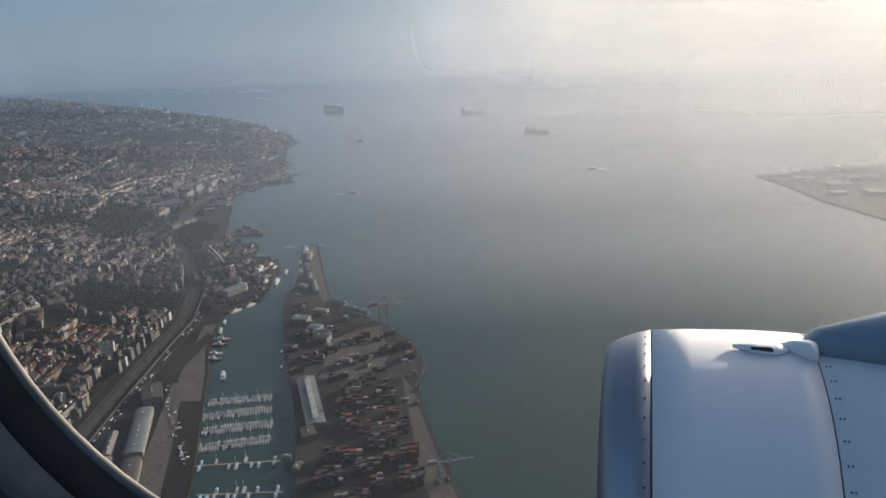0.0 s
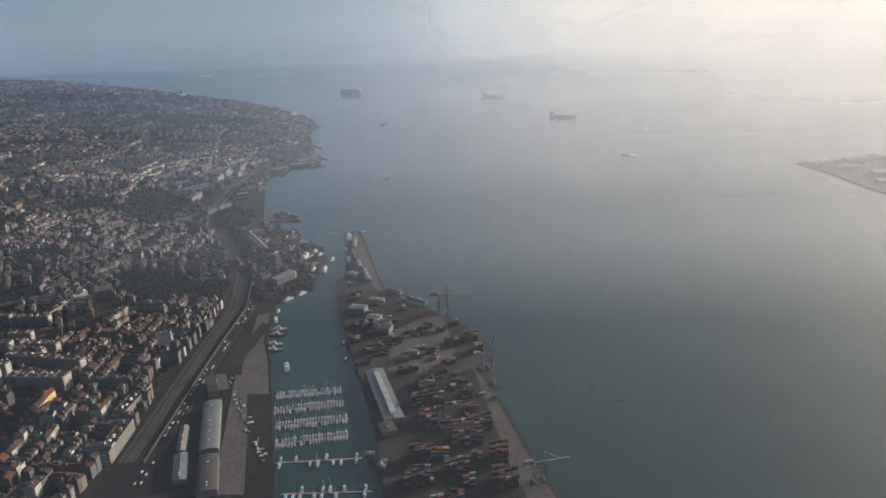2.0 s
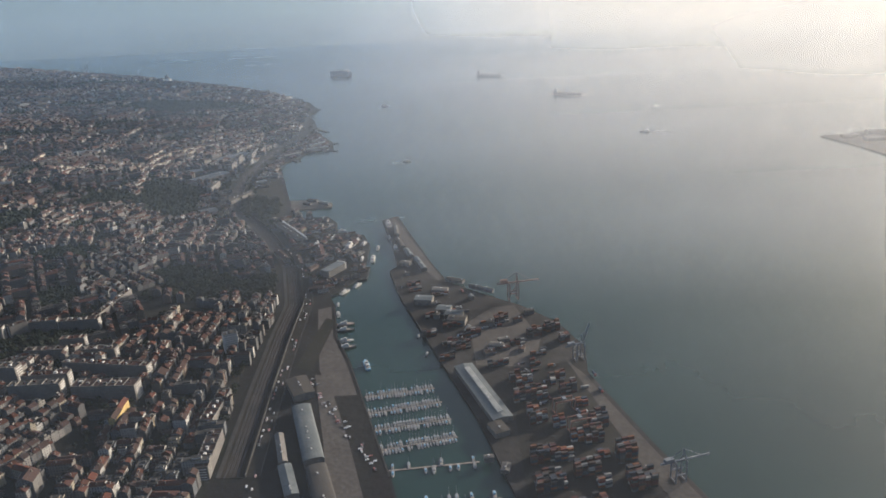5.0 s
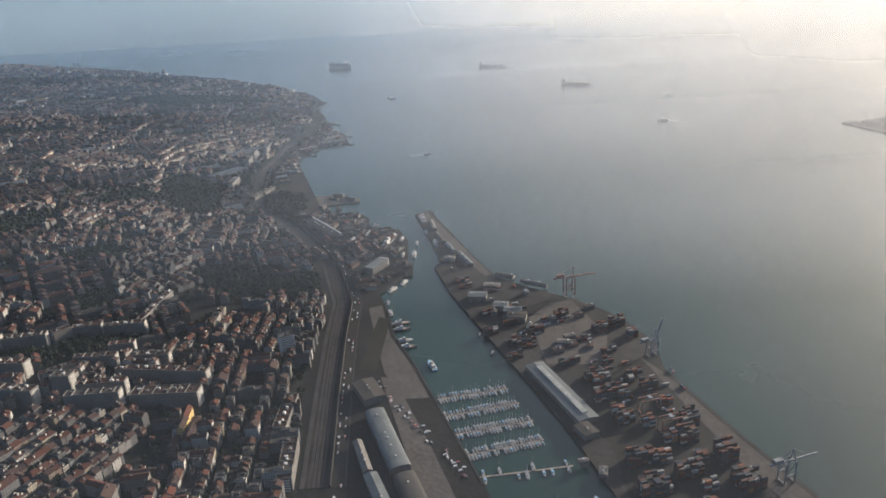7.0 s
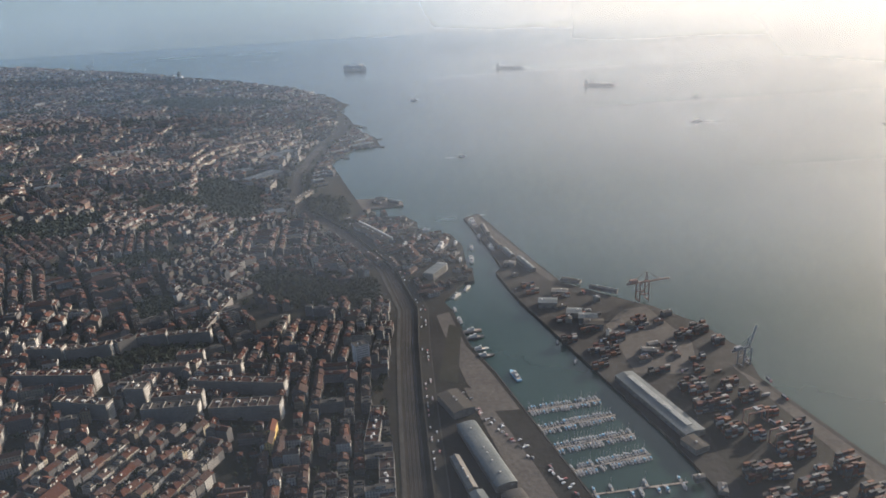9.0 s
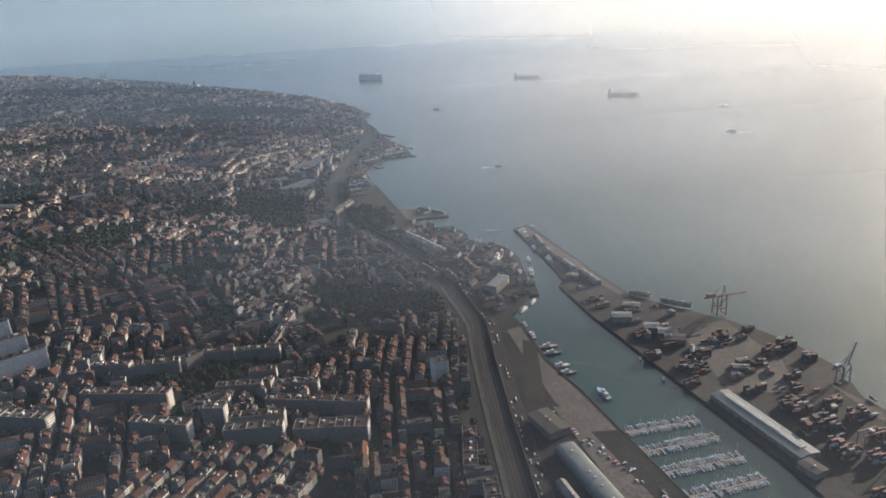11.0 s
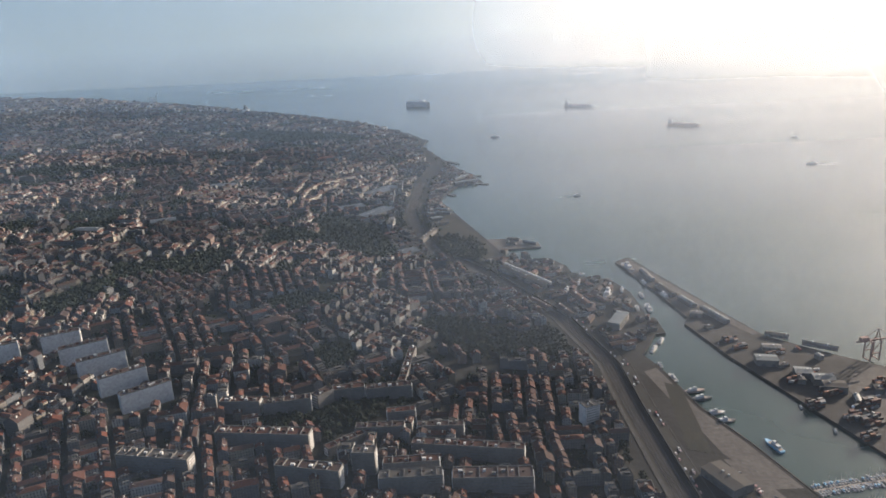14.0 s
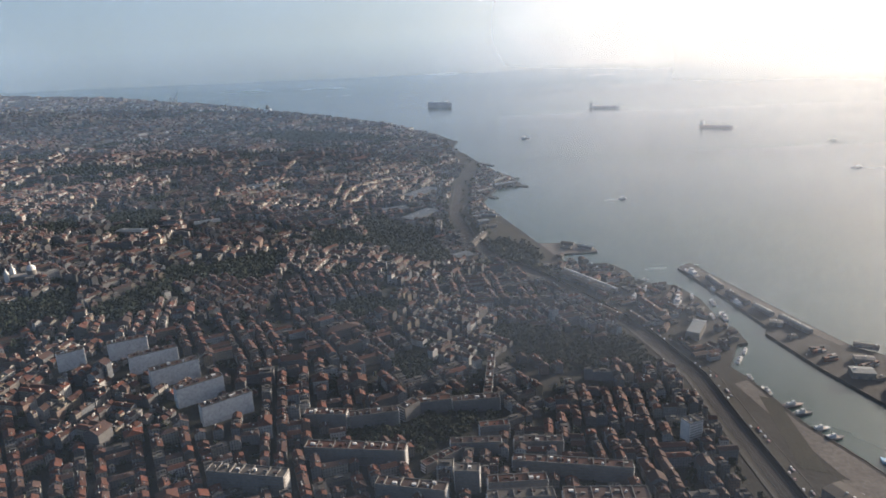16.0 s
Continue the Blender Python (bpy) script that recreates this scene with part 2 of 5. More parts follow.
def haze_material(top, most, inland, river, lid):
    """Upright sheet standing in for thin lit haze, from nothing at the water to its full share at the height top and to
    nothing again at lid; the glow towards the sun is put into colour and density: bluer over the town, paler and denser
    over the river.
    """
    m = bpy.data.materials.new("haze_sheet")
    m.use_nodes = True
    n, l = m.node_tree.nodes, m.node_tree.links
    n.clear()
    out, tr, df, tl, mx, mx2 = (n.new("ShaderNode" + k) for k in ("OutputMaterial", "BsdfTransparent", "BsdfDiffuse", "BsdfTranslucent", "MixShader", "MixShader"))
    g, sp, rg, nz, mu = n.new("ShaderNodeNewGeometry"), n.new("ShaderNodeSeparateXYZ"), n.new("ShaderNodeMapRange"), n.new("ShaderNodeTexNoise"), n.new("ShaderNodeMath")
    nz.inputs["Scale"].default_value = 0.0012
    l.new(g.outputs["Position"], sp.inputs[0]), l.new(g.outputs["Position"], nz.inputs["Vector"]), l.new(sp.outputs[2], rg.inputs["Value"])
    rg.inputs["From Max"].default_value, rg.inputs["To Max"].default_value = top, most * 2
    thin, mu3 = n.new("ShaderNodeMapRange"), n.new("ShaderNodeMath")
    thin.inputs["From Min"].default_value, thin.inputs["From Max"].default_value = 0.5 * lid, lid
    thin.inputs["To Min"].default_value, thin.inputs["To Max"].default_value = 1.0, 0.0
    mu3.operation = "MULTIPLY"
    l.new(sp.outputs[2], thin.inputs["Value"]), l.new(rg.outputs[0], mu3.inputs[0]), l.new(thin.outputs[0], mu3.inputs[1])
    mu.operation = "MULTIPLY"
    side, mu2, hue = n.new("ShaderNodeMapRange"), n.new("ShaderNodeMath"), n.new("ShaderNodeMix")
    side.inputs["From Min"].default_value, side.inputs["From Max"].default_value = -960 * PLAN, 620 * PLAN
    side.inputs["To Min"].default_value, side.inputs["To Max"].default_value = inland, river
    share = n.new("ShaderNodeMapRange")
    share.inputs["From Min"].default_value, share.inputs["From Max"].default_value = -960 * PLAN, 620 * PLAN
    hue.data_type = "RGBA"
    # the river side's paler tint paints in the glow towards the sun
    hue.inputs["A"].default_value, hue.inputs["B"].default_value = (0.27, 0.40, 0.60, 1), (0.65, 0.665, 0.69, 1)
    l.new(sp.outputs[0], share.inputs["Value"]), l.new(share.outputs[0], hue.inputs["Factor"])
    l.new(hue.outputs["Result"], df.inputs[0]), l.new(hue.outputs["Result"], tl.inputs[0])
    mu2.operation = "MULTIPLY"
    l.new(sp.outputs[0], side.inputs["Value"]), l.new(side.outputs[0], mu2.inputs[1])
    l.new(mu3.outputs[0], mu.inputs[0]), l.new(nz.outputs["Fac"], mu.inputs[1])
    mx2.inputs[0].default_value = 0.5
    l.new(df.outputs[0], mx2.inputs[1]), l.new(tl.outputs[0], mx2.inputs[2])
    l.new(mu.outputs[0], mu2.inputs[0]), l.new(mu2.outputs[0], mx.inputs[0]), l.new(tr.outputs[0], mx.inputs[1]), l.new(mx2.outputs[0], mx.inputs[2]), l.new(mx.outputs[0], out.inputs[0])
    return m


# ---- mesh helpers ----
def part(name, bm, mat, parent=None, label=""):
    """Links a bmesh as one mesh object, under its parent if it has one."""
    me = bpy.data.meshes.new(name)
    bm.normal_update()
    bm.to_mesh(me)
    bm.free()
    for k in mat if isinstance(mat, (list, tuple)) else (mat,):
        me.materials.append(k)
    ob = new(name, me)
    ob.parent = parent
    return tagged(ob, label)


def empty(name, m, label, category, group="", kind=""):
    ob = new(name)
    ob.matrix_world = m
    ob.empty_display_size = 0.1
    return tagged(ob, label, category, group, kind)


def box(bm, x0, y0, z0, x1, y1, z1, slot=0):
    v = [bm.verts.new(p) for p in ((x0, y0, z0), (x1, y0, z0), (x1, y1, z0), (x0, y1, z0), (x0, y0, z1), (x1, y0, z1), (x1, y1, z1), (x0, y1, z1))]
    for f in ((3, 2, 1, 0), (4, 5, 6, 7), (0, 1, 5, 4), (1, 2, 6, 5), (2, 3, 7, 6), (3, 0, 4, 7)):
        bm.faces.new([v[k] for k in f]).material_index = slot
    return bm


def cube(x0, y0, z0, x1, y1, z1):
    return box(bmesh.new(), x0, y0, z0, x1, y1, z1)


def beam(bm, a, b, w):
    """A square bar from a to b."""
    a, b = Vector(a), Vector(b)
    d = (b - a).normalized()
    s = d.cross(Vector((0, 0, 1)) if abs(d.z) < 0.9 else Vector((1, 0, 0))).normalized() * w / 2
    u = d.cross(s).normalized() * w / 2
    v = [bm.verts.new(p + o) for p in (a, b) for o in (s + u, s - u, -s - u, -s + u)]
    for f in ((0, 1, 2, 3), (7, 6, 5, 4), (0, 4, 5, 1), (1, 5, 6, 2), (2, 6, 7, 3), (3, 7, 4, 0)):
        bm.faces.new([v[k] for k in f])
    return bm


def prism(poly, z0, z1, bm=None):
    """An upright slab over a plan outline."""
    bm = bm or bmesh.new()
    area = sum(a[0] * b[1] - b[0] * a[1] for a, b in zip(poly, poly[1:] + poly[:1]))
    poly = poly if area > 0 else poly[::-1]
    lo, hi = [bm.verts.new((x, y, z0)) for x, y in poly], [bm.verts.new((x, y, z1)) for x, y in poly]
    for tri in geometry.tessellate_polygon([[Vector((x, y, 0)) for x, y in poly]]):
        a, b, c = (Vector(poly[k]) for k in tri)
        turn = (b - a).x * (c - a).y - (b - a).y * (c - a).x
        if abs(turn) > 1e-6:
            bm.faces.new([hi[k] for k in (tri if turn > 0 else tri[::-1])])
    for k in range(len(poly)):
        j = (k + 1) % len(poly)
        bm.faces.new((lo[k], lo[j], hi[j], hi[k]))
    return bm


def strip(line, half, z0, z1, side=0.0):
    """A ribbon of even width along a plan line."""
    pts = [Vector((x, y)) for x, y in line]
    left, right = [], []
    for k, p in enumerate(pts):
        d = (pts[min(k + 1, len(pts) - 1)] - pts[max(k - 1, 0)]).normalized()
        nrm = Vector((d.y, -d.x))
        left.append(tuple(p + nrm * (side - half))), right.append(tuple(p + nrm * (side + half)))
    return prism(left + right[::-1], z0, z1)


def hull_mesh(length, width, deck, draft=0.3, bow=0.35, stern=0.8):
    """A boat hull along +x: pointed bow, flat stern, flaring sides."""
    bm = bmesh.new()
    rows = []
    for u in (0, 0.15, 0.4, 1 - bow, 1 - bow / 2, 1 - bow / 6, 1):
        if u < 1 - bow:
            w = stern + (1 - stern) * min(1, u / 0.3)
        else:
            w = max(0.03, 1 - ((u - 1 + bow) / bow) ** 2)
        x, sheer = (u - 0.5) * length, deck * (1 + 0.25 * max(0, u - 0.6))
        rows.append([bm.verts.new(p) for p in ((x, -w * width / 2, sheer), (x * 0.97, -w * width * 0.4, -draft), (x * 0.97, w * width * 0.4, -draft), (x, w * width / 2, sheer))])
    for a, b in zip(rows, rows[1:]):
        for k in range(3):
            bm.faces.new((a[k], a[k + 1], b[k + 1], b[k]))
        bm.faces.new((a[3], a[0], b[0], b[3]))
    bm.faces.new(rows[0][::-1]), bm.faces.new(rows[-1])
    bmesh.ops.recalc_face_normals(bm, faces=bm.faces)
    return bm


# ---- the plan ----
FRONT = [(200, -436), (650, -467), (820, -476), (950, -481), (1053, -482), (1208, -517), (1426, -617), (1549, -691), (1685, -738), (1893, -762), (2200, -745), (2400, -712), (2700, -735), (2950, -760), (3185, -840), (3527, -1040), (3850, -1330), (4150, -1740), (4500, -2340), (4950, -3220), (5300, -3780), (5600, -4600), (5800, -6200)]
FY, FX = [p[0] for p in FRONT], [p[1] for p in FRONT]


def inland(x, y):
    """How far a place lies behind the town's front along the railway."""
    return np.interp(y, FY, FX) - x


WAVES = {}


def wave(x, y, size, seed):
    """A smooth, uneven field between -1 and 1."""
    if seed not in WAVES:
        rs = np.random.RandomState(seed)
        WAVES[seed] = [(rs.uniform(0, 6.28), rs.uniform(0, 6.28)) for _ in range(5)]
    out = 0
    for k, (a, p) in enumerate(WAVES[seed]):
        f = (0.7 + 0.5 * k) / size
        out = out + np.sin((x * math.cos(a) + y * math.sin(a)) * f * 6.28 + p) / (1 + 0.4 * k)
    return out / 2.6


def terrain(x, y):
    """The hill's height."""
    x, y = np.asarray(x, float), np.asarray(y, float)
    d = np.maximum(0, inland(x, y) - 8)
    k = 0.075 + 0.04 * np.clip((y - 850) / 400, 0, 1) - 0.03 * np.clip((y - 1700) / 800, 0, 1) + 0.08 * np.clip((y - 3300) / 700, 0, 1)
    far = 42 * np.clip((-1450 - x) / 1300, 0, 1) * np.clip((y - 3000) / 900, 0, 1) * np.clip(d / 250, 0, 1)
    return 2.2 + 72 * (1 - np.exp(-d * k / 72)) + 9 * wave(x, y, 900, 3) * np.clip(d / 400, 0, 1) + 1.2 * np.clip(d / 6, 0, 1) + far


COAST = [(-262, 480), (-298, 640), (-325, 735), (-362, 867), (-388, 940), (-405, 1041), (-417, 1075), (-383, 1138), (-368, 1140), (-367, 1193), (-376, 1196), (-377, 1300), (-395, 1363), (-451, 1385), (-455, 1442), (-481, 1492), (-525, 1484), (-545, 1464), (-566, 1552), (-677, 1971), (-671, 2020), (-630, 2140), (-560, 2158), (-584, 2290), (-635, 2395), (-665, 2520), (-699, 2673), (-743, 2808), (-727, 2950), (-809, 3185), (-909, 3311), (-1000, 3500), (-1290, 3850), (-1700, 4150), (-2300, 4500), (-3180, 4950), (-3750, 5310), (-4600, 5620), (-6200, 5820), (-6200, -900), (-200, -900)]
PIER = [(-366, 1450), (-337, 1473), (-265, 1197), (-240, 1115), (-190, 1062), (-135, 1012), (-94, 955), (-70, 880), (-79, 820), (-43, 680), (-16, 590), (40, 400), (-120, 380), (-182, 595), (-211, 728), (-259, 887), (-311, 1062), (-333, 1168), (-322, 1190), (-338, 1300)]

# ---- water, ground, quays ----
bm = bmesh.new()
v = [bm.verts.new(p) for p in ((-9000, -6000, 0), (9000, -6000, 0), (9000, 12000, 0), (-9000, 12000, 0))]
bm.faces.new(v)
tagged(part("water", bm, water_material()), "calm grey-green river water under morning haze", "water", kind="structure")
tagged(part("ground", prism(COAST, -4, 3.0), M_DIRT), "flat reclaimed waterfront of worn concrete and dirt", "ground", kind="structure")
tagged(part("pier", prism(PIER, -4, 3.0), M_APRON), "long container quay of worn brown concrete", "quay", kind="structure")

xs, ys = np.arange(-6100, -400, 26.0), np.arange(-800, 5860, 26.0)
gx, gy = np.meshgrid(xs, ys)
gz = terrain(gx, gy)
ok = inland(gx, gy) > -14
bm = bmesh.new()
vs = {}
for j in range(len(ys)):
    for i in range(len(xs)):
        if ok[j, i]:
            vs[i, j] = bm.verts.new((gx[j, i], gy[j, i], gz[j, i]))
for (i, j), a in vs.items():
    if (i + 1, j + 1) in vs and (i + 1, j) in vs and (i, j + 1) in vs:
        bm.faces.new((a, vs[i + 1, j], vs[i + 1, j + 1], vs[i, j + 1])).smooth = True
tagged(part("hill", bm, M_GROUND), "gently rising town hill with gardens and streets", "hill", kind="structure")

# the railway and the avenue beside the town's front
RAIL = [(x + 17, y) for y, x in FRONT if 300 < y < 2400]
tagged(part("railway", strip(RAIL, 13, 2.0, 3.3), M_BALLAST), "dark ballast bed of a many-tracked railway", "railway", kind="structure")
bm = bmesh.new()
for off in (-8, -6.5, -4, -2.5, 0, 1.5, 4, 5.5):
    for a, b in zip(RAIL, RAIL[1:]):
        beam(bm, (a[0] + off, a[1], 3.4), (b[0] + off, b[1], 3.4), 0.22)
tagged(part("rails", bm, M_DARK), "worn steel rails on the ballast bed", "rails", kind="structure")
AVENUE = [(x + 36, y) for y, x in FRONT if 300 < y < 2400]
tagged(part("road", strip(AVENUE, 6.3, 2.0, 3.12), M_ASPHALT), "grey asphalt avenue along the railway", "road", kind="structure")
tagged(part("kerb", strip(AVENUE, 0.6, 2.0, 3.3, 7.0), M_STONE), "pale concrete kerb", "kerb", kind="structure")
tagged(part("pavement", strip([(x + 3, y) for y, x in FRONT if 300 < y < 2400], 2.2, 2.0, 3.45), M_STONE), "pale stone pavement along the railway", "pavement", kind="structure")
tagged(part("retaining_wall", strip([(x + 29.2, y) for y, x in FRONT if 300 < y < 2000], 0.5, 2.0, 6.2), M_STONE), "stained stone wall between railway and avenue", "wall", kind="structure")
QUAYLINE = [(-298, 640), (-325, 735), (-362, 867), (-388, 940), (-405, 1041)]
tagged(part("quay_edge", strip(QUAYLINE, 0.7, 2.0, 3.35, -1.2), M_STONE), "pale stone coping of the dock quay", "quay", kind="structure")
tagged(part("lawn", prism([(-408, 850), (-396, 990), (-412, 1000), (-430, 860)], 2, 3.10), M_GRASS), "strip of dry grass by the dock", "grass", kind="structure")
tagged(part("pavement", prism([(-402, 840), (-387, 838), (-345, 700), (-318, 600), (-350, 600), (-372, 705)], 2, 3.16), M_PALE), "pale brown concrete quay apron", "pavement", kind="structure")
tagged(part("pavement", prism([(-99, 850), (-84, 815), (-47, 675), (-20, 585), (20, 450), (-10, 450), (-62, 640)], 2, 3.14), M_PALE), "pale container quay apron", "pavement", kind="structure")
tagged(part("pavement", prism([(-350, 1440), (-342, 1460), (-270, 1205), (-247, 1125), (-256, 1120), (-290, 1205)], 2, 3.14), M_PALE), "pale sandy quay strip", "pavement", kind="structure")
tagged(part("pavement", prism([(-178, 1010), (-146, 1016), (-122, 908), (-140, 836), (-208, 846), (-212, 968)], 2, 3.02), M_PALE), "worn pale concrete in the middle of the quay", "pavement", kind="structure")
tagged(part("pavement", prism([(-410, 1038), (-394, 940), (-368, 867), (-346, 790), (-376, 790), (-398, 850), (-414, 940), (-428, 1030)], 2, 3.08), M_PALE), "worn grey-brown concrete along the dock", "pavement", kind="structure")
tagged(part("jetty", prism([(-566, 1552), (-585, 1626), (-527, 1622), (-486, 1592), (-483, 1561)], -4, 2.6), M_PALE), "flat sandy jetty reaching into the river", "jetty", kind="structure")
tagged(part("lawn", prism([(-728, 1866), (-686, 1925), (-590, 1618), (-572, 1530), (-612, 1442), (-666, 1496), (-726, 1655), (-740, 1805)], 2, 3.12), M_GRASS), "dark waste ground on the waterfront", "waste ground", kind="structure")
CURVE = [(-726, 1960), (-738, 1864), (-739, 1775), (-734, 1679), (-716, 1610), (-689, 1544), (-658, 1481), (-619, 1428)]
tagged(part("road", strip(CURVE, 3.4, 2.0, 3.2), M_PALE), "pale service road bending round the waste ground", "road", kind="structure")
for a, b, w in (((-1000, 3420), (-842, 3224), 14), ((-830, 3085), (-725, 2966), 12), ((-800, 2842), (-725, 2796), 9), ((-800, 2935), (-756, 2894), 8), ((-700, 2560), (-621, 2461), 10), ((-690, 2480), (-640, 2425), 8), ((-700, 2092), (-640, 2030), 12), ((-905, 3330), (-850, 3290), 10), ((-640, 2290), (-560, 2262), 9), ((-620, 2180), (-548, 2150), 10)):
    tagged(part("jetty", strip([a, ((a[0] + b[0]) / 2 + 4, (a[1] + b[1]) / 2), b], w / 2, -4, 2.4), M_APRON), "low dark rubble jetty on the far shore", "jetty", kind="structure")
BANK = [(800, 2040), (830, 1890), (842, 1734), (890, 1560), (1000, 1300), (1500, 900), (3500, 400), (4500, 1500), (4500, 2600), (1500, 2200), (1050, 2110), (890, 2060)]
tagged(part("far_bank", prism(BANK, -4, 3.0), M_DIRT), "low shipyard point on the far bank", "ground", kind="structure")

# ---- houses ----
# templates: (x, y, level) with level 0 base, 1 eaves, 2 ridge; walls first, then the roof
BODY = [(-.5, -.5, 0), (.5, -.5, 0), (.5, .5, 0), (-.5, .5, 0), (-.5, -.5, 1), (.5, -.5, 1), (.5, .5, 1), (-.5, .5, 1)]
GABLE = (BODY + [(-.5, 0, 2), (.5, 0, 2), (-.53, -.54, 1), (.53, -.54, 1), (.53, .54, 1), (-.53, .54, 1), (-.53, 0, 2.06), (.53, 0, 2.06)],
         [(0, 1, 5, 4), (2, 3, 7, 6), (1, 2, 6, 9, 5), (3, 0, 4, 8, 7)], [(10, 11, 15, 14), (12, 13, 14, 15)])
HIP = (BODY + [(-.53, -.54, 1), (.53, -.54, 1), (.53, .54, 1), (-.53, .54, 1), (-.22, 0, 2), (.22, 0, 2)],
       [(0, 1, 5, 4), (2, 3, 7, 6), (1, 2, 6, 5), (3, 0, 4, 7)], [(8, 9, 13, 12), (10, 11, 12, 13), (9, 10, 13), (11, 8, 12)])
FLAT = (BODY + [(-.47, -.45, .97), (.47, -.45, .97), (.47, .45, .97), (-.47, .45, .97), (-.2, -.3, .97), (.15, -.3, .97), (.15, .2, .97), (-.2, .2, .97), (-.2, -.3, 1.8), (.15, -.3, 1.8), (.15, .2, 1.8), (-.2, .2, 1.8)],
        [(0, 1, 5, 4), (2, 3, 7, 6), (1, 2, 6, 5), (3, 0, 4, 7), (12, 13, 17, 16), (13, 14, 18, 17), (14, 15, 19, 18), (15, 12, 16, 19)],
        [(8, 9, 10, 11), (16, 17, 18, 19), (4, 5, 9, 8), (5, 6, 10, 9), (6, 7, 11, 10), (7, 4, 8, 11)])
STACK = (BODY, [(0, 1, 5, 4), (2, 3, 7, 6), (1, 2, 6, 5), (3, 0, 4, 7)], [(4, 5, 6, 7)])
KINDS = (GABLE, HIP, FLAT, STACK)


def house_arrays(rows, kind, which, at_origin=False):
    """Vertices, faces and wall metres of many houses of one kind; which: 0 walls, 1 roofs. rows: x, y, z, angle, width, depth, height, rise."""
    verts, walls, roofs = KINDS[kind]
    faces = (walls, roofs)[which]
    used = sorted({k for f in faces for k in f})
    again = {k: n for n, k in enumerate(used)}
    t = np.array([verts[k] for k in used], float)
    r = np.asarray(rows, float).reshape(-1, 8)
    lx, ly = t[None, :, 0] * r[:, 4, None], t[None, :, 1] * r[:, 5, None]
    lev = t[None, :, 2]
    lz = np.where(lev <= 1, -4 + lev * (r[:, 6, None] + 4), r[:, 6, None] + (lev - 1) * r[:, 7, None])
    c, s = np.cos(r[:, 3, None]), np.sin(r[:, 3, None])
    p = np.stack((lx * c - ly * s + r[:, 0, None], lx * s + ly * c + r[:, 1, None], lz + r[:, 2, None]), -1)
    n = len(used)
    out_f, uv = [], []
    for f in faces:
        idx = np.array([again[k] for k in f])
        out_f.append(idx[None] + (np.arange(len(r)) * n)[:, None])
        along_x = abs(verts[f[0]][1] - verts[f[1]][1]) < 1e-6
        u = lx[:, idx] if along_x else ly[:, idx]
        uv.append(np.stack((u + 40, lz[:, idx] + 4), -1))
    return p.reshape(-1, 3), out_f, uv


def many(name, blocks, mats):
    """One mesh out of (vertices, faces, uv, slot) blocks."""
    me = bpy.data.meshes.new(name)
    base, co, loops, starts, slots, uvs, total = 0, [], [], [], [], [], 0
    for p, fs, uv, slot in blocks:
        co.append(p)
        for f, w in zip(fs, uv):
            k = f.shape[1]
            loops.append((f + base).ravel())
            starts.append(total + np.arange(len(f)) * k)
            slots.append(np.full(len(f), slot))
            uvs.append(w.reshape(-1, 2))
            total += f.size
        base += len(p)
    co, loops, starts, slots, uvs = (np.concatenate(a) for a in (co, loops, starts, slots, uvs))
    me.vertices.add(len(co)), me.loops.add(len(loops)), me.polygons.add(len(starts))
    me.vertices.foreach_set("co", co.ravel().astype(np.float32))
    me.loops.foreach_set("vertex_index", loops.astype(np.int32))
    me.polygons.foreach_set("loop_start", starts.astype(np.int32))
    me.polygons.foreach_set("material_index", slots.astype(np.int32))
    me.uv_layers.new(name="UVMap").data.foreach_set("uv", uvs.ravel().astype(np.float32))
    for k in mats:
        me.materials.append(k)
    me.polygons.foreach_set("use_smooth", np.zeros(len(starts), bool))
    me.update(calc_edges=True)
    me.validate()
    return me


# big buildings that break the rows of houses: two ends of the long axis, depth, height over the ground
SLABS = [((-1020, 913), (-977, 944)), ((-1057, 945), (-1016, 975)), ((-1099, 984), (-1055, 1013)), ((-1136, 1017), (-1090, 1044)), ((-1178, 1056), (-1138, 1075)), ((-1230, 1035), (-1205, 1051))]
# halls and white office slabs round the station: two ends, depth, height
HALLS = [((-930, 1862), (-862, 1896), 34, 9), ((-856, 1800), (-800, 1882), 40, 10), ((-865, 2023), (-800, 2110), 44, 10), ((-754, 1527), (-724, 1545), 30, 9), ((-1283, 1680), (-1236, 1700), 30, 10), ((-1284, 2096), (-1216, 2099), 36, 10), ((-1420, 1640), (-1364, 1630), 26, 8)]
OFFICES = [((-797, 1915), (-800, 1972), 12, 18), ((-799, 1990), (-801, 2040), 12, 20), ((-786, 1698), (-784, 1760), 13, 17), ((-784, 2070), (-786, 2160), 13, 15)]
AVENUES = [[(-1019, 1940), (-1019, 2059), (-988, 2138), (-949, 2203), (-911, 2250)], [(-1230, 2286), (-1224, 2484)], [(-930, 2261), (-842, 2322)], [(-1003, 1909), (-960, 2032)], [(-1764, 2390), (-1738, 2472)], [(-1318, 1927), (-1344, 2039)], [(-1047, 1990), (-1047, 2155)], [(-1214, 2110), (-1216, 2209)]]
PARKS = [(-1255, 3000, 280, 150, 0.0), (-858, 1640, 62, 180, 0.43), (-880, 1226, 60, 42, 0.3), (-812, 1051, 28, 34, 0.2), (-830, 902, 44, 14, 0.1), (-1807, 2310, 120, 70, 0.2), (-664, 1152, 46, 34, 0.0), (-636, 1575, 42, 85, 0.25), (-1430, 1760, 70, 50, 0.0)]
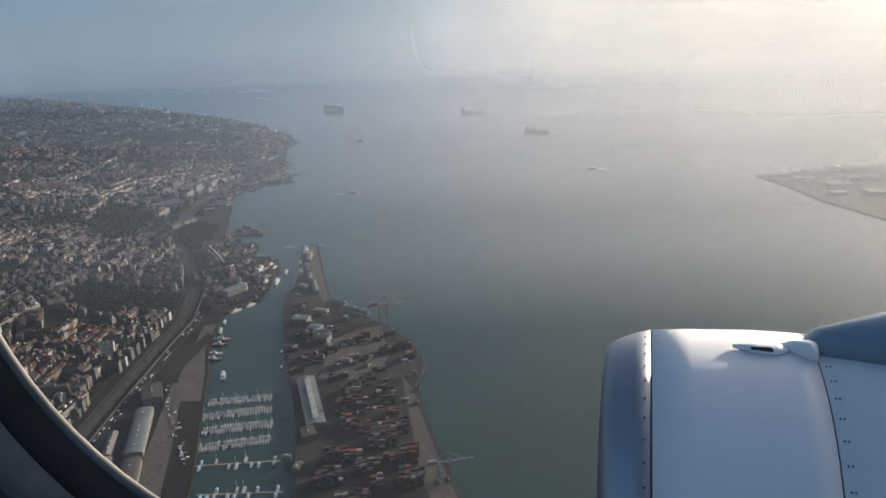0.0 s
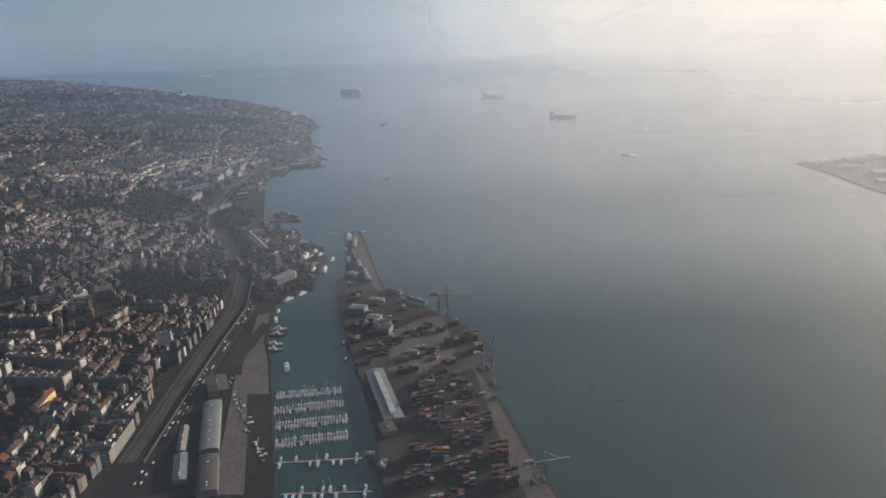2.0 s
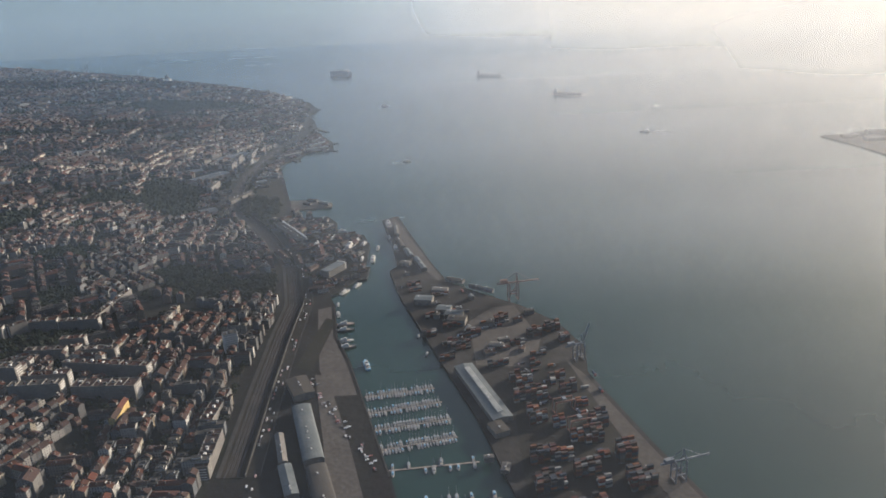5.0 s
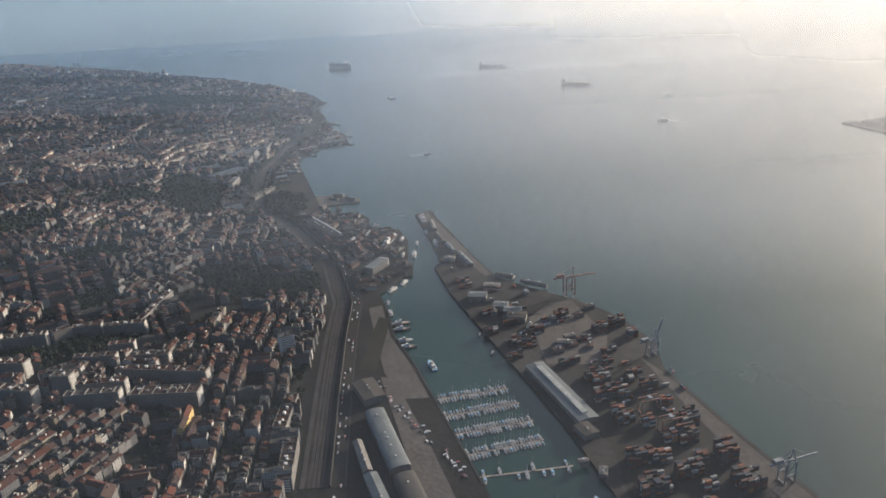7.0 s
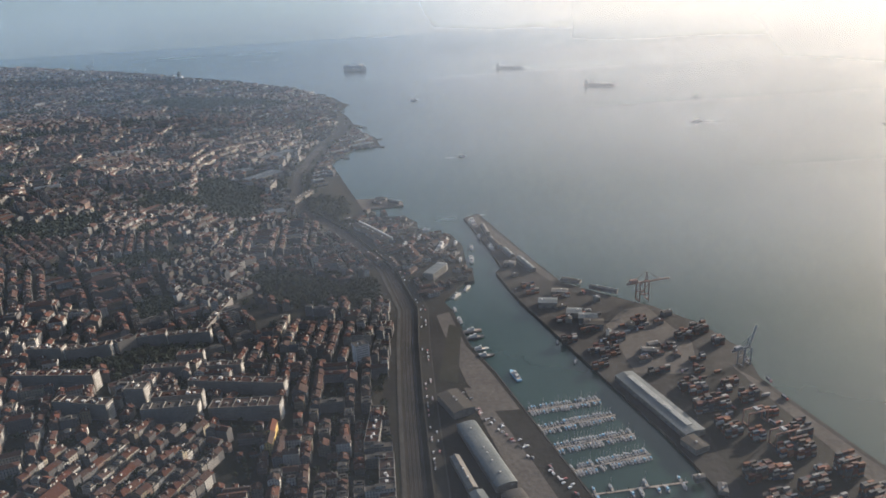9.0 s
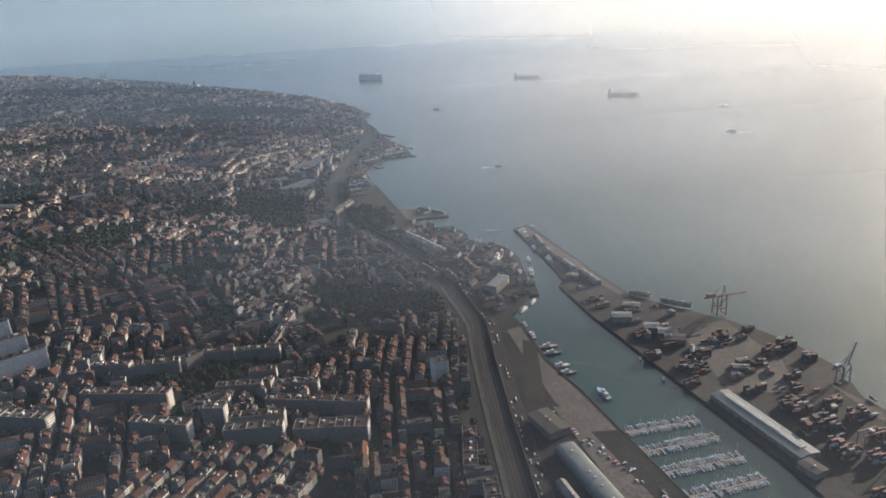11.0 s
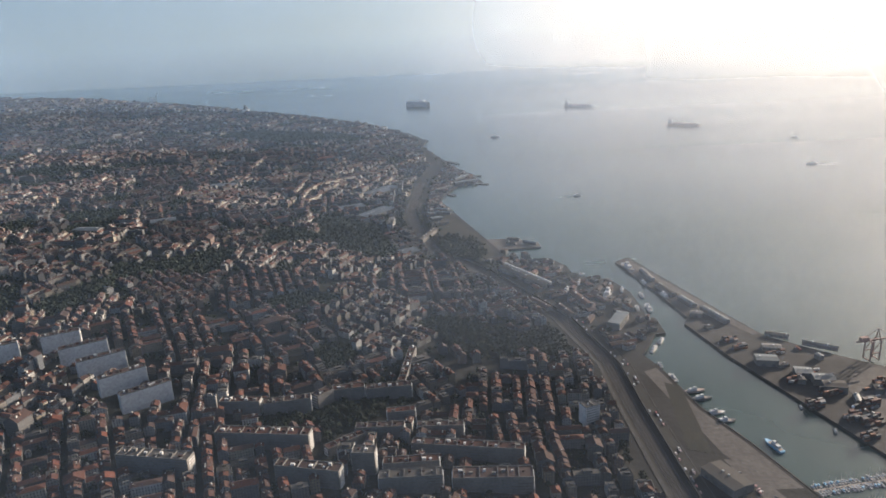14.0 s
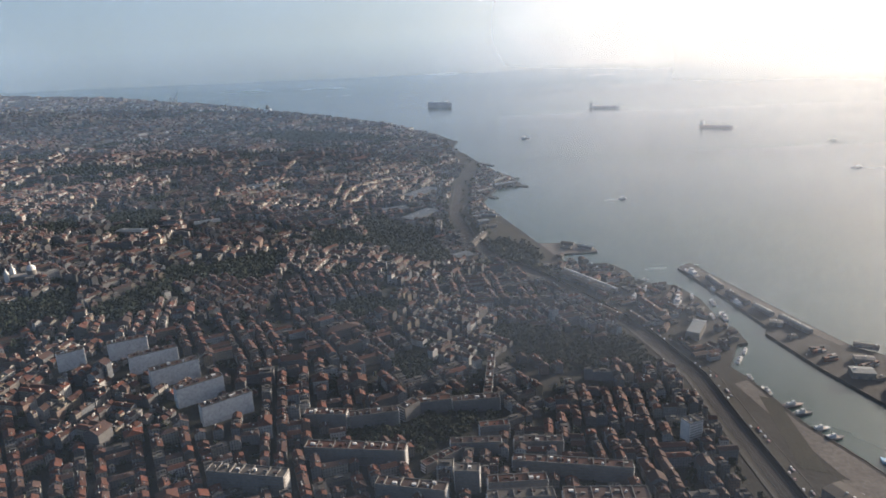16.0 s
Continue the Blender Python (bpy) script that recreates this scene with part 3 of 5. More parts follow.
BLOCKS = [((-985, 826), (-912, 812), 14, 18), ((-905, 868), (-808, 856), 14, 17), ((-832, 811), (-770, 797), 13, 18), ((-762, 822), (-740, 820), 13, 23), ((-792, 846), (-744, 884), 10, 10), ((-735, 790), (-677, 792), 13, 18), ((-733, 814), (-680, 816), 12, 17), ((-668, 799), (-594, 796), 18, 16),
          ((-707, 857), (-597, 838), 12, 15), ((-703, 886), (-655, 884), 11, 14), ((-766, 880), (-716, 880), 11, 14), ((-736, 908), (-706, 911), 11, 15), ((-916, 922), (-872, 919), 12, 15), ((-870, 920), (-820, 929), 12, 15), ((-817, 934), (-802, 950), 12, 15), ((-800, 953), (-765, 959), 12, 14), ((-763, 960), (-712, 965), 12, 14), ((-724, 976), (-714, 1068), 9, 12)]


STREETS = [(a, b, 9) for line in AVENUES for a, b in zip(line, line[1:])]


def near_big(x, y):
    for (a, b, *rest) in SLABS + BLOCKS + HALLS + OFFICES + STREETS:
        if abs(a[1] - y) > 190 or abs(a[0] - x) > 190:
            continue
        a, b, p = Vector(a), Vector(b), Vector((x, y))
        u = max(0, min(1, (p - a).dot(b - a) / (b - a).length_squared))
        if (a + (b - a) * u - p).length < (rest[0] / 2 + 4.5 if rest else 17):
            return True
    return False


rng = random.Random(11)
seeds = []
for gy_ in range(480, 5700, 160):
    for gx_ in range(-4600, -380, 160):
        sx, sy = gx_ + rng.uniform(-70, 70), gy_ + rng.uniform(-70, 70)
        if inland(sx, sy) > -80 and sx > -1200 - 0.64 * max(0, sy - 262):
            near = sy < 1250 and inland(sx, sy) < 200
            slope = math.atan2(1, float(np.interp(sy + 60, FY, FX) - np.interp(sy - 60, FY, FX)) / 120)
            seeds.append((sx, sy, slope + (rng.uniform(-0.1, 0.1) if near else rng.uniform(-0.7, 0.7))))
SEEDS = np.array(seeds)


def open_ground(x, y):
    """Parks, squares and waste ground between the quarters."""
    for cx, cy, rx, ry, turn in PARKS:
        dx, dy = x - cx, y - cy
        if ((dx * math.cos(turn) + dy * math.sin(turn)) / rx) ** 2 + ((dy * math.cos(turn) - dx * math.sin(turn)) / ry) ** 2 < 1:
            return True
    return float(wave(x, y, 380, 8)) < (-0.8 if y < 1020 else -0.42 if x < -740 and y < 1800 else -0.5)


houses, gardens = [], []


def add_house(x, y, ang, wide, depth, tall, sx, sy, big):
    d = float(inland(x, y))
    if d < 8 or x < -1300 - 0.66 * max(0, y - 262) or y < 500:
        return
    if math.hypot(sx - x, sy - y) > 185:
        return
    q = np.hypot(SEEDS[:, 0] - x, SEEDS[:, 1] - y)
    first, second = np.partition(q, 1)[:2]
    if math.hypot(sx - x, sy - y) > first + 0.01 or second - first < 7:
        return
    if y < 2600 and near_big(x, y):
        return
    if open_ground(x, y):
        gardens.append((x, y))
        return
    h = max(3.5, tall + (rng.uniform(-1.2, 1.2) if rng.random() < 0.8 else rng.uniform(-4, 5)))
    if rng.random() < 0.02:
        wide, depth, h = wide * 2.0, depth * 1.6, h * 1.3
    if d < 36 and y < 1300:
        h = rng.uniform(11, 17)
    kind = rng.choices((0, 1, 2), (6, 3, 2) if d > 60 else (2, 2, 5))[0]
    houses.append((x + rng.uniform(-0.5, 0.5), y + rng.uniform(-0.5, 0.5), float(terrain(x, y)), ang + rng.uniform(-0.03, 0.03), wide, depth, h, depth * rng.uniform(0.2, 0.34) if kind < 2 else 2.0, kind))


for sx, sy, ang in seeds:
    far = math.hypot(sx + 380, sy - 130)
    big = 1.0 if far < 1500 else 1.15 if far < 2300 else 1.4 if far < 3200 else 1.8
    c, s_ = math.cos(ang), math.sin(ang)
    v_ = -135.0 + rng.uniform(0, 30)
    while v_ < 135:
        bh = rng.uniform(26, 48) * (1 + 0.5 * (big - 1))
        u_ = -135.0 + rng.uniform(0, 40)
        while u_ < 135:
            bw = rng.uniform(28, 75) * (1 + 0.4 * (big - 1))
            tall = rng.uniform(6.5, 13)
            for side in (0, 1):
                depth = rng.uniform(8, 11) * (1 + 0.6 * (big - 1))
                k = 0.0
                while k < bw - 4:
                    wide = min(rng.uniform(5, 11) * big, bw - k)
                    lu, lv = u_ + k + wide / 2, v_ + (depth / 2 if side else bh - depth / 2)
                    k += wide + (0.1 if rng.random() < 0.93 else rng.uniform(2, 8))
                    if rng.random() > 0.07:
                        add_house(sx + lu * c - lv * s_, sy + lu * s_ + lv * c, ang, wide, depth, tall, sx, sy, big)
            inner = bh - 20
            if inner > 7:
                for lu in (u_ + 4.5, u_ + bw - 4.5):
                    if rng.random() < 0.8:
                        lv = v_ + bh / 2
                        add_house(sx + lu * c - lv * s_, sy + lu * s_ + lv * c, ang + math.pi / 2, inner, 8.5, tall, sx, sy, big)
                for n in range(int(bw / 12)):
                    lu, lv = u_ + rng.uniform(10, bw - 8), v_ + bh / 2 + rng.uniform(-inner / 3, inner / 3)
                    if rng.random() < 0.6:
                        gardens.append((sx + lu * c - lv * s_, sy + lu * s_ + lv * c))
                    else:
                        add_house(sx + lu * c - lv * s_, sy + lu * s_ + lv * c, ang + rng.choice((0, math.pi / 2)), rng.uniform(4, 9), rng.uniform(4, 6), 4.5, sx, sy, big)
            u_ += bw + rng.uniform(5, 8) * (1 + 0.2 * (big - 1))
        v_ += bh + rng.uniform(5, 8.5) * (1 + 0.2 * (big - 1))
for k in range(44000):
    y = 520 + 3900 * rng.random() ** 1.7 if k < 30000 else rng.uniform(900, 1800)
    x = float(np.interp(y, FY, FX)) - rng.uniform(10, 700 + 0.5 * y)
    if open_ground(x, y) or float(wave(x, y, 260, 21)) > 0.95:
        gardens.append((x, y))

# yards and sheds between the railway and the river
CY, CX = [p[1] for p in COAST[5:-8]], [p[0] for p in COAST[5:-8]]
order = np.argsort(CY)
CY, CX = np.array(CY)[order], np.array(CX)[order]
yards = []
for k in range(2200):
    y = rng.uniform(1090, 3300)
    west, east = float(np.interp(y, FY, FX)) + 48, float(np.interp(y, CY, CX)) - 10
    if east - west < 12:
        continue
    x = rng.uniform(west, east)
    if 1500 < y < 1850 and -700 < x < -560 or any(math.hypot(x - q[0], y - q[1]) < 12 for q in yards) or math.hypot(x + 426, y - 1175) < 34 or rng.random() < 0.35:
        continue
    kind = rng.choice((0, 0, 1, 2, 2))
    yards.append((x, y, 3.0, rng.choice((1.1, 1.9, 0.3)) + rng.uniform(-0.1, 0.1), rng.uniform(8, 22), rng.uniform(6, 11), rng.uniform(3, 7), 2.0, kind))

# the nearest houses are things of their own, the rest one fabric
houses.sort(key=lambda r: math.hypot(r[0] + 520, (r[1] - 640) * 1.0))
NEAR = houses[:300]
LABELS = ("narrow rendered town house with a gabled clay tile roof", "rendered town house with a hipped clay tile roof", "flat-roofed rendered apartment house with a stair hut")
for r in NEAR:
    x, y, z, ang, wide, depth, h, rise, kind = r
    home = empty("house", pose(x, y, z, 0, 0, math.degrees(ang)), LABELS[kind], "house", "houses in the near streets")
    row = [(0, 0, 0, 0, wide, depth, h, rise)]
    for which, name, mats in ((0, "wall", [M_WALL_ONE]), (1, "roof", [M_ROOF_ONE if kind < 2 else M_FLAT])):
        p, fs, uv = house_arrays(row, kind, which)
        ob = new(name, many(name, [(p, fs, uv, 0)], mats))
        ob.parent = home
    if kind < 2:
        cx, cy = rng.uniform(-0.3, 0.3) * wide, rng.choice((-0.2, 0.2)) * depth
        part("chimney", cube(cx - 0.5, cy - 0.4, h, cx + 0.5, cy + 0.4, h + rise + 0.9), M_CONCRETE, ob, "pale rendered chimney")
for name, low_, high_, label in (("houses", 0, 1500, "dense rows of rendered houses with clay tile roofs"), ("far_houses", 1500, 9000, "distant hazy town of pale houses and tile roofs")):
    rest = [r for r in houses[300:] if low_ <= r[1] < high_]
    rest += [r for r in yards if low_ <= r[1] < high_]
    blocks = []
    for kind in range(3):
        rows = [r[:8] for r in rest if r[8] == kind]
        if rows:
            blocks.append((*house_arrays(rows, kind, 0), 0))
            blocks.append((*house_arrays(rows, kind, 1), 1 if kind < 2 else 2))
    stacks = []
    for r in rest:
        if r[8] < 2 and r[1] < 2100:
            for _ in range(rng.choice((0, 1, 1, 2))):
                lu, lv = rng.uniform(-0.42, 0.42) * r[4], rng.choice((-0.24, 0.2)) * r[5]
                c, s_ = math.cos(r[3]), math.sin(r[3])
                stacks.append((r[0] + lu * c - lv * s_, r[1] + lu * s_ + lv * c, r[2] + r[6] + r[7] * 0.4, r[3], rng.uniform(0.8, 2.4), rng.uniform(0.6, 1.2), r[7] * 0.5 + rng.uniform(0.5, 1.5), 0))
    if stacks:
        blocks += [(*house_arrays(stacks, 3, 0), 3), (*house_arrays(stacks, 3, 1), 3)]
    tagged(new(name, many(name, blocks, [M_WALL, M_ROOF, M_FLAT, M_CHIMNEY])), label, "houses", kind="stuff")


rows = []
for line in AVENUES:
    for a, b in zip(line, line[1:]):
        a, b = Vector(a), Vector(b)
        ang = math.atan2(b.y - a.y, b.x - a.x)
        k = 0.0
        while k < (b - a).length - 6:
            w = rng.uniform(9, 20)
            p = a + (b - a).normalized() * (k + w / 2)
            rows.append((p.x, p.y, float(terrain(*p)), ang, w, rng.uniform(8, 10), rng.uniform(8, 11.5), rng.uniform(2, 3)))
            k += w + (0.1 if rng.random() < 0.8 else rng.uniform(4, 9))
tagged(new("avenue_houses", many("avenue_houses", [(*house_arrays(rows, 0, 0), 0), (*house_arrays(rows, 0, 1), 1)], [M_AVENUE, M_ROOF])), "pale sunlit terraces along the town's avenues", "houses", kind="stuff")


def apartment(a, b, depth, h, label, name="apartment_block", mat=None, group="", bands=True):
    """A long block of flats: body, flat roof with huts, a row of windows for each floor."""
    a, b = Vector(a), Vector(b)
    mid, length = (a + b) / 2, (b - a).length
    z = float(min(terrain(*a), terrain(*b), terrain(*mid)))
    h += float(terrain(*mid)) - z
    home = empty(name, pose(mid.x, mid.y, z, 0, 0, math.degrees(math.atan2(b.y - a.y, b.x - a.x))), label, "apartment block", group)
    wall = part("wall", cube(-length / 2, -depth / 2, -3, length / 2, depth / 2, h), mat or M_CONCRETE, home)
    bm = bmesh.new()
    for x0, y0, x1, y1 in ((-length / 2, -depth / 2, length / 2, -depth / 2 + 0.4), (-length / 2, depth / 2 - 0.4, length / 2, depth / 2), (-length / 2, -depth / 2 + 0.4, -length / 2 + 0.4, depth / 2 - 0.4), (length / 2 - 0.4, -depth / 2 + 0.4, length / 2, depth / 2 - 0.4)):
        box(bm, x0, y0, h, x1, y1, h + 0.9)
    parapet = bm
    top = part("roof", cube(-length / 2 + 0.4, -depth / 2 + 0.4, h, length / 2 - 0.4, depth / 2 - 0.4, h + 0.15), M_ROOF_ONE if depth < 13 or rng.random() < 0.45 else M_FLAT, home)
    part("parapet", parapet, M_CONCRETE, top)
    k = -length / 2 + 5
    while k < length / 2 - 5:
        w_ = rng.uniform(1.2, 4.2)
        y_ = rng.uniform(-0.3, 0.1) * depth
        part("roof_hut", cube(k, y_, h + 0.15, k + w_, y_ + rng.uniform(1.2, 3), h + rng.uniform(1.2, 2.8)), rng.choice((M_WHITE, M_CONCRETE, M_ROOF_ONE)), top)
        k += rng.uniform(4, 13)
    k = -length / 2 + rng.uniform(8, 12)
    while k < length / 2 - 4:
        part("party_wall", cube(k, -depth / 2 + 0.4, h + 0.15, k + 0.6, depth / 2 - 0.4, h + rng.uniform(0.8, 2.0)), M_CONCRETE, top)
        k += rng.uniform(9, 17)
    floors = max(3, int(h / 2.7))
    for fl in range(floors):
        zf = h - (fl + 0.85) * h / floors
        for side in (-1, 1) if bands else ():
            y0 = side * depth / 2
            bm = cube(-length / 2 + 1.2, min(y0, y0 + side * 0.06), zf + 0.5, length / 2 - 1.2, max(y0, y0 + side * 0.06), zf + 1.5)
            part("window_band", bm, M_BAND, wall)
        for end in (-1, 1):
            x0 = end * length / 2
            part("balcony", cube(min(x0, x0 + end * 0.8), -depth * 0.36, zf - 0.1, max(x0, x0 + end * 0.8), depth * 0.36, zf + 0.75), M_WHITE, wall)


for a, b in SLABS:
    apartment(a, b, 11, 22, "tall pale slab of flats standing in a row of equals", "tower_block", M_PALEWALL, "slab blocks on the hill", False)
for a, b, dp, h in BLOCKS:
    apartment(a, b, dp, h, "long concrete block of flats with end balconies", group="long blocks of flats")
for a, b, dp, h in OFFICES:
    apartment(a, b, dp, h, "white office slab beside the railway station", "office_building", M_CONCRETE, "office slabs by the station")
apartment((-528, 905), (-512, 912), 13, 26, "tall pale apartment tower over the tile roofs", "tower_block", M_WHITE)
for (ax, ay), (bx, by), hh in (((-478, 648), (-482, 712), 14), ((-497, 728), (-494, 790), 14)):
    apartment((ax, ay), (bx, by), 14, hh, "long cream street block facing the railway")
for cx, cy in ((-595, 736), (-597, 757)):
    home = empty("house", pose(cx, cy, float(terrain(cx, cy)), 0, 0, 92), "ochre yellow rendered house with a steep tile roof", "house")
    for which, name, mt in ((0, "wall", M_YELLOW), (1, "roof", M_ROOF_ONE)):
        p, fs, uv = house_arrays([(0, 0, 0, 0, 19, 8, 13, 3.5)], 0, which)
        ob = new(name, many(name, [(p, fs, uv, 0)], [mt]))
        ob.parent = home

# ---- trees ----
def crown(bm, x, y, z, r, n, rnd):
    """A loose crown: many small leaf clumps in an uneven cloud."""
    for k in range(n):
        a, e, q = rnd.uniform(0, 6.283), rnd.uniform(-0.5, 1.4), r * rnd.uniform(0.35, 1.0)
        c = Vector((x + q * math.cos(a) * math.cos(e), y + q * math.sin(a) * math.cos(e), z + q * 0.85 * math.sin(e)))
        w = r * rnd.uniform(0.22, 0.42)
        ax = [Vector((rnd.uniform(-1, 1), rnd.uniform(-1, 1), rnd.uniform(-1, 1))).normalized() * w for _ in range(4)]
        vs_ = [bm.verts.new(c + o) for o in ax]
        for f in ((0, 1, 2), (0, 3, 1), (1, 3, 2), (0, 2, 3)):
            bm.faces.new([vs_[i] for i in f])


TREES = []
for k in range(7):
    t_ = empty("tree", pose(0, 0, -500 + 0), "bushy dark green tree among the houses", "tree", "trees in the near town")
    bm = bmesh.new()
    for a in range(3):
        beam(bm, (0, 0, 2.2), (1.4 * math.cos(a * 2.1 + k), 1.4 * math.sin(a * 2.1 + k), 4.2), 0.25)
    bmesh.ops.create_cone(bm, cap_ends=True, segments=7, radius1=0.4, radius2=0.22, depth=3.4, matrix=pose(0, 0, 1.2))
    part("trunk", bm, M_BARK, t_)
    bm = bmesh.new()
    crown(bm, 0, 0, 4.4, 2.8 + 0.25 * k, 60, rng)
    part("crown", bm, M_LEAF, t_)
    TREES.append(t_)
gardens = [g for g in gardens if 9 < float(inland(*g)) and g[0] > -1300 - 0.66 * max(0, g[1] - 262) and 520 < g[1] < 6000 and not near_big(*g)]
gardens.sort(key=lambda g: math.hypot(g[0] + 560, g[1] - 660))
extra = []
for k in range(160):
    y = rng.uniform(1150, 3200)
    extra.append((float(np.interp(y, FY, FX)) + rng.choice((29.0, 44.0, 46.0, 60.0)) + rng.uniform(-1, 1), y))
gardens[300:300] = [g for g in extra if float(np.interp(g[1], CY, CX)) - 8 > g[0] or g[1] < 1090]
used = set()
for n, (x, y) in enumerate(gardens[:300]):
    k = n % 7
    m = pose(x, y, float(terrain(x, y)) - 0.2, 0, 0, rng.uniform(0, 360)) @ Matrix.Scale(rng.uniform(0.75, 1.25), 4)
    if k not in used:
        used.add(k)
        TREES[k].matrix_world = m
    else:
        o = copy_thing(TREES[k], m)
park_trees = []
for cx, cy, rx, ry, turn in PARKS:
    for k in range(int(rx * ry / (28 if cy > 2000 else 16))):
        a, q = rng.uniform(0, 6.283), math.sqrt(rng.random())
        dx, dy = rx * q * math.cos(a), ry * q * math.sin(a)
        park_trees.append((cx + dx * math.cos(turn) - dy * math.sin(turn), cy + dx * math.sin(turn) + dy * math.cos(turn)))
rnd = np.random.RandomState(5)
V, F = [], []
base = 0
for x, y in gardens[300:25000] + park_trees:
    z = float(terrain(x, y))
    far = math.hypot(x + 380, y - 130)
    n = 22 if far < 1300 else 9 if far < 2200 else 6
    r = rnd.uniform(2.6, 5.0) * (1 if far < 1300 else 1.7)
    a, e, q = rnd.uniform(0, 6.283, n), rnd.uniform(-0.4, 1.4, n), r * rnd.uniform(0.3, 1, n)
    c = np.stack((x + q * np.cos(a) * np.cos(e), y + q * np.sin(a) * np.cos(e), z + 3.2 + q * 0.9 * np.sin(e)), -1)
    o = rnd.normal(size=(n, 4, 3))
    o *= (r * 0.45 / np.linalg.norm(o, axis=-1))[..., None]
    V.append((c[:, None] + o).reshape(-1, 3))
    idx = base + np.arange(n)[:, None, None] * 4 + np.array([(0, 1, 2), (0, 3, 1), (1, 3, 2), (0, 2, 3)])[None]
    F.append(idx.reshape(-1, 3))
    base += n * 4
F = np.concatenate(F)
tagged(new("garden_trees", many("garden_trees", [(np.concatenate(V), [F], [np.zeros((len(F), 3, 2))], 0)], [M_LEAF])), "dark garden and park trees between the houses", "trees", kind="stuff")


# ---- port buildings ----
def shed(a, b, width, eaves, rise, label, roof=None, name="warehouse", arched=False, skylight=False, floor=3.0):
    """A long shed with a pitched or arched roof between the middles of its end walls."""
    a, b = Vector(a), Vector(b)
    length, mid = (b - a).length, (a + b) / 2
    home = empty(name, pose(mid.x, mid.y, floor, 0, 0, math.degrees(math.atan2(b.y - a.y, b.x - a.x))), label, "warehouse")
    steps = 10 if arched else 2
    prof = [(math.cos(math.pi * (1 - k / steps)) * width / 2, eaves + rise * math.sin(math.pi * k / steps)) if arched else (-width / 2 + width * k / steps, eaves + (rise if k == 1 else 0)) for k in range(steps + 1)]
    bm = bmesh.new()
    ends = []
    for x in (-length / 2, length / 2):
        ends.append([bm.verts.new((x, -width / 2, 0))] + [bm.verts.new((x, y, z)) for y, z in prof] + [bm.verts.new((x, width / 2, 0))])
    bm.faces.new(ends[0]), bm.faces.new(ends[1][::-1])
    for k in (0, steps + 1):
        bm.faces.new((ends[0][k], ends[1][k], ends[1][k + 1], ends[0][k + 1]))
    bmesh.ops.recalc_face_normals(bm, faces=bm.faces)
    part("wall", bm, M_CONCRETE, home)
    bm = bmesh.new()
    rows = [[bm.verts.new((x, y * 1.04, z + dz)) for y, z in prof] for dz in (0.05, 0.3) for x in (-length / 2 - 0.4, length / 2 + 0.4)]
    for k in range(steps):
        bm.faces.new((rows[0][k], rows[0][k + 1], rows[1][k + 1], rows[1][k]))
        bm.faces.new((rows[2][k], rows[3][k], rows[3][k + 1], rows[2][k + 1]))
    for r0, r1 in ((0, 2), (1, 3)):
        for k in range(steps):
            bm.faces.new((rows[r0][k], rows[r0][k + 1], rows[r1][k + 1], rows[r1][k]))
    for k in (0, steps):
        bm.faces.new((rows[0][k], rows[1][k], rows[3][k], rows[2][k]))
    bmesh.ops.recalc_face_normals(bm, faces=bm.faces)
    top = part("roof", bm, roof or M_SHEETROOF, home)
    for x in np.arange(-length / 2 + 6, length / 2 - 5, 12):
        for side in (-1, 1):
            y0 = side * width / 2
            part("door", cube(x, min(y0, y0 + side * 0.1), 0, x + 4, max(y0, y0 + side * 0.1), min(3.6, eaves - 0.4)), M_DARK, home)
    if skylight:
        part("skylight", cube(-length * 0.42, -width * 0.1, eaves + rise * 0.8, length * 0.42, width * 0.2, eaves + rise + 0.7), M_ROOFLIGHT, top, "long dull grey raised rooflight")
    for k in range(max(1, int(length / 18))):
        x = rng.uniform(-0.4, 0.4) * length
        part("roof_vent", cube(x, -0.8, eaves + rise * 0.8, x + 1.8, 0.8, eaves + rise + 1.2), M_WHITE, top)
    return home


for a, b, w, e in HALLS:
    shed(a, b, w, e, 1.5, "large flat blue-grey hall among the houses", roof=M_BLUEROOF, name="hall", floor=float(min(terrain(*a), terrain(*b))))
shed((-404, 762), (-374, 664), 20, 6, 2.6, "long quay warehouse with an arched grey roof and white gable", arched=True)
shed((-371, 655), (-352, 596), 20, 5.5, 2.6, "second quay warehouse with an arched dark roof", arched=True, roof=M_FLAT)
shed((-418, 712), (-404, 664), 9, 5, 2, "narrow pale shed beside the railway", roof=M_CONCRETE)
shed((-402, 660), (-386, 615), 13, 5, 1.6, "low pale shed behind the quay warehouses", roof=M_SHEETROOF)
shed((-421, 822), (-404, 784), 24, 8, 1.2, "dark flat quay hall", roof=M_FLAT)
shed((-569, 1435), (-507, 1334), 17, 7, 2, "long dark shed with a pale ridge by the basin", roof=M_FLAT)
shed((-224, 838), (-186, 722), 22, 6, 1.6, "port warehouse with a pale raised rooflight", skylight=True)
shed((-196, 716), (-188, 697), 16, 6, 0.8, "small grey port office", roof=M_FLAT)
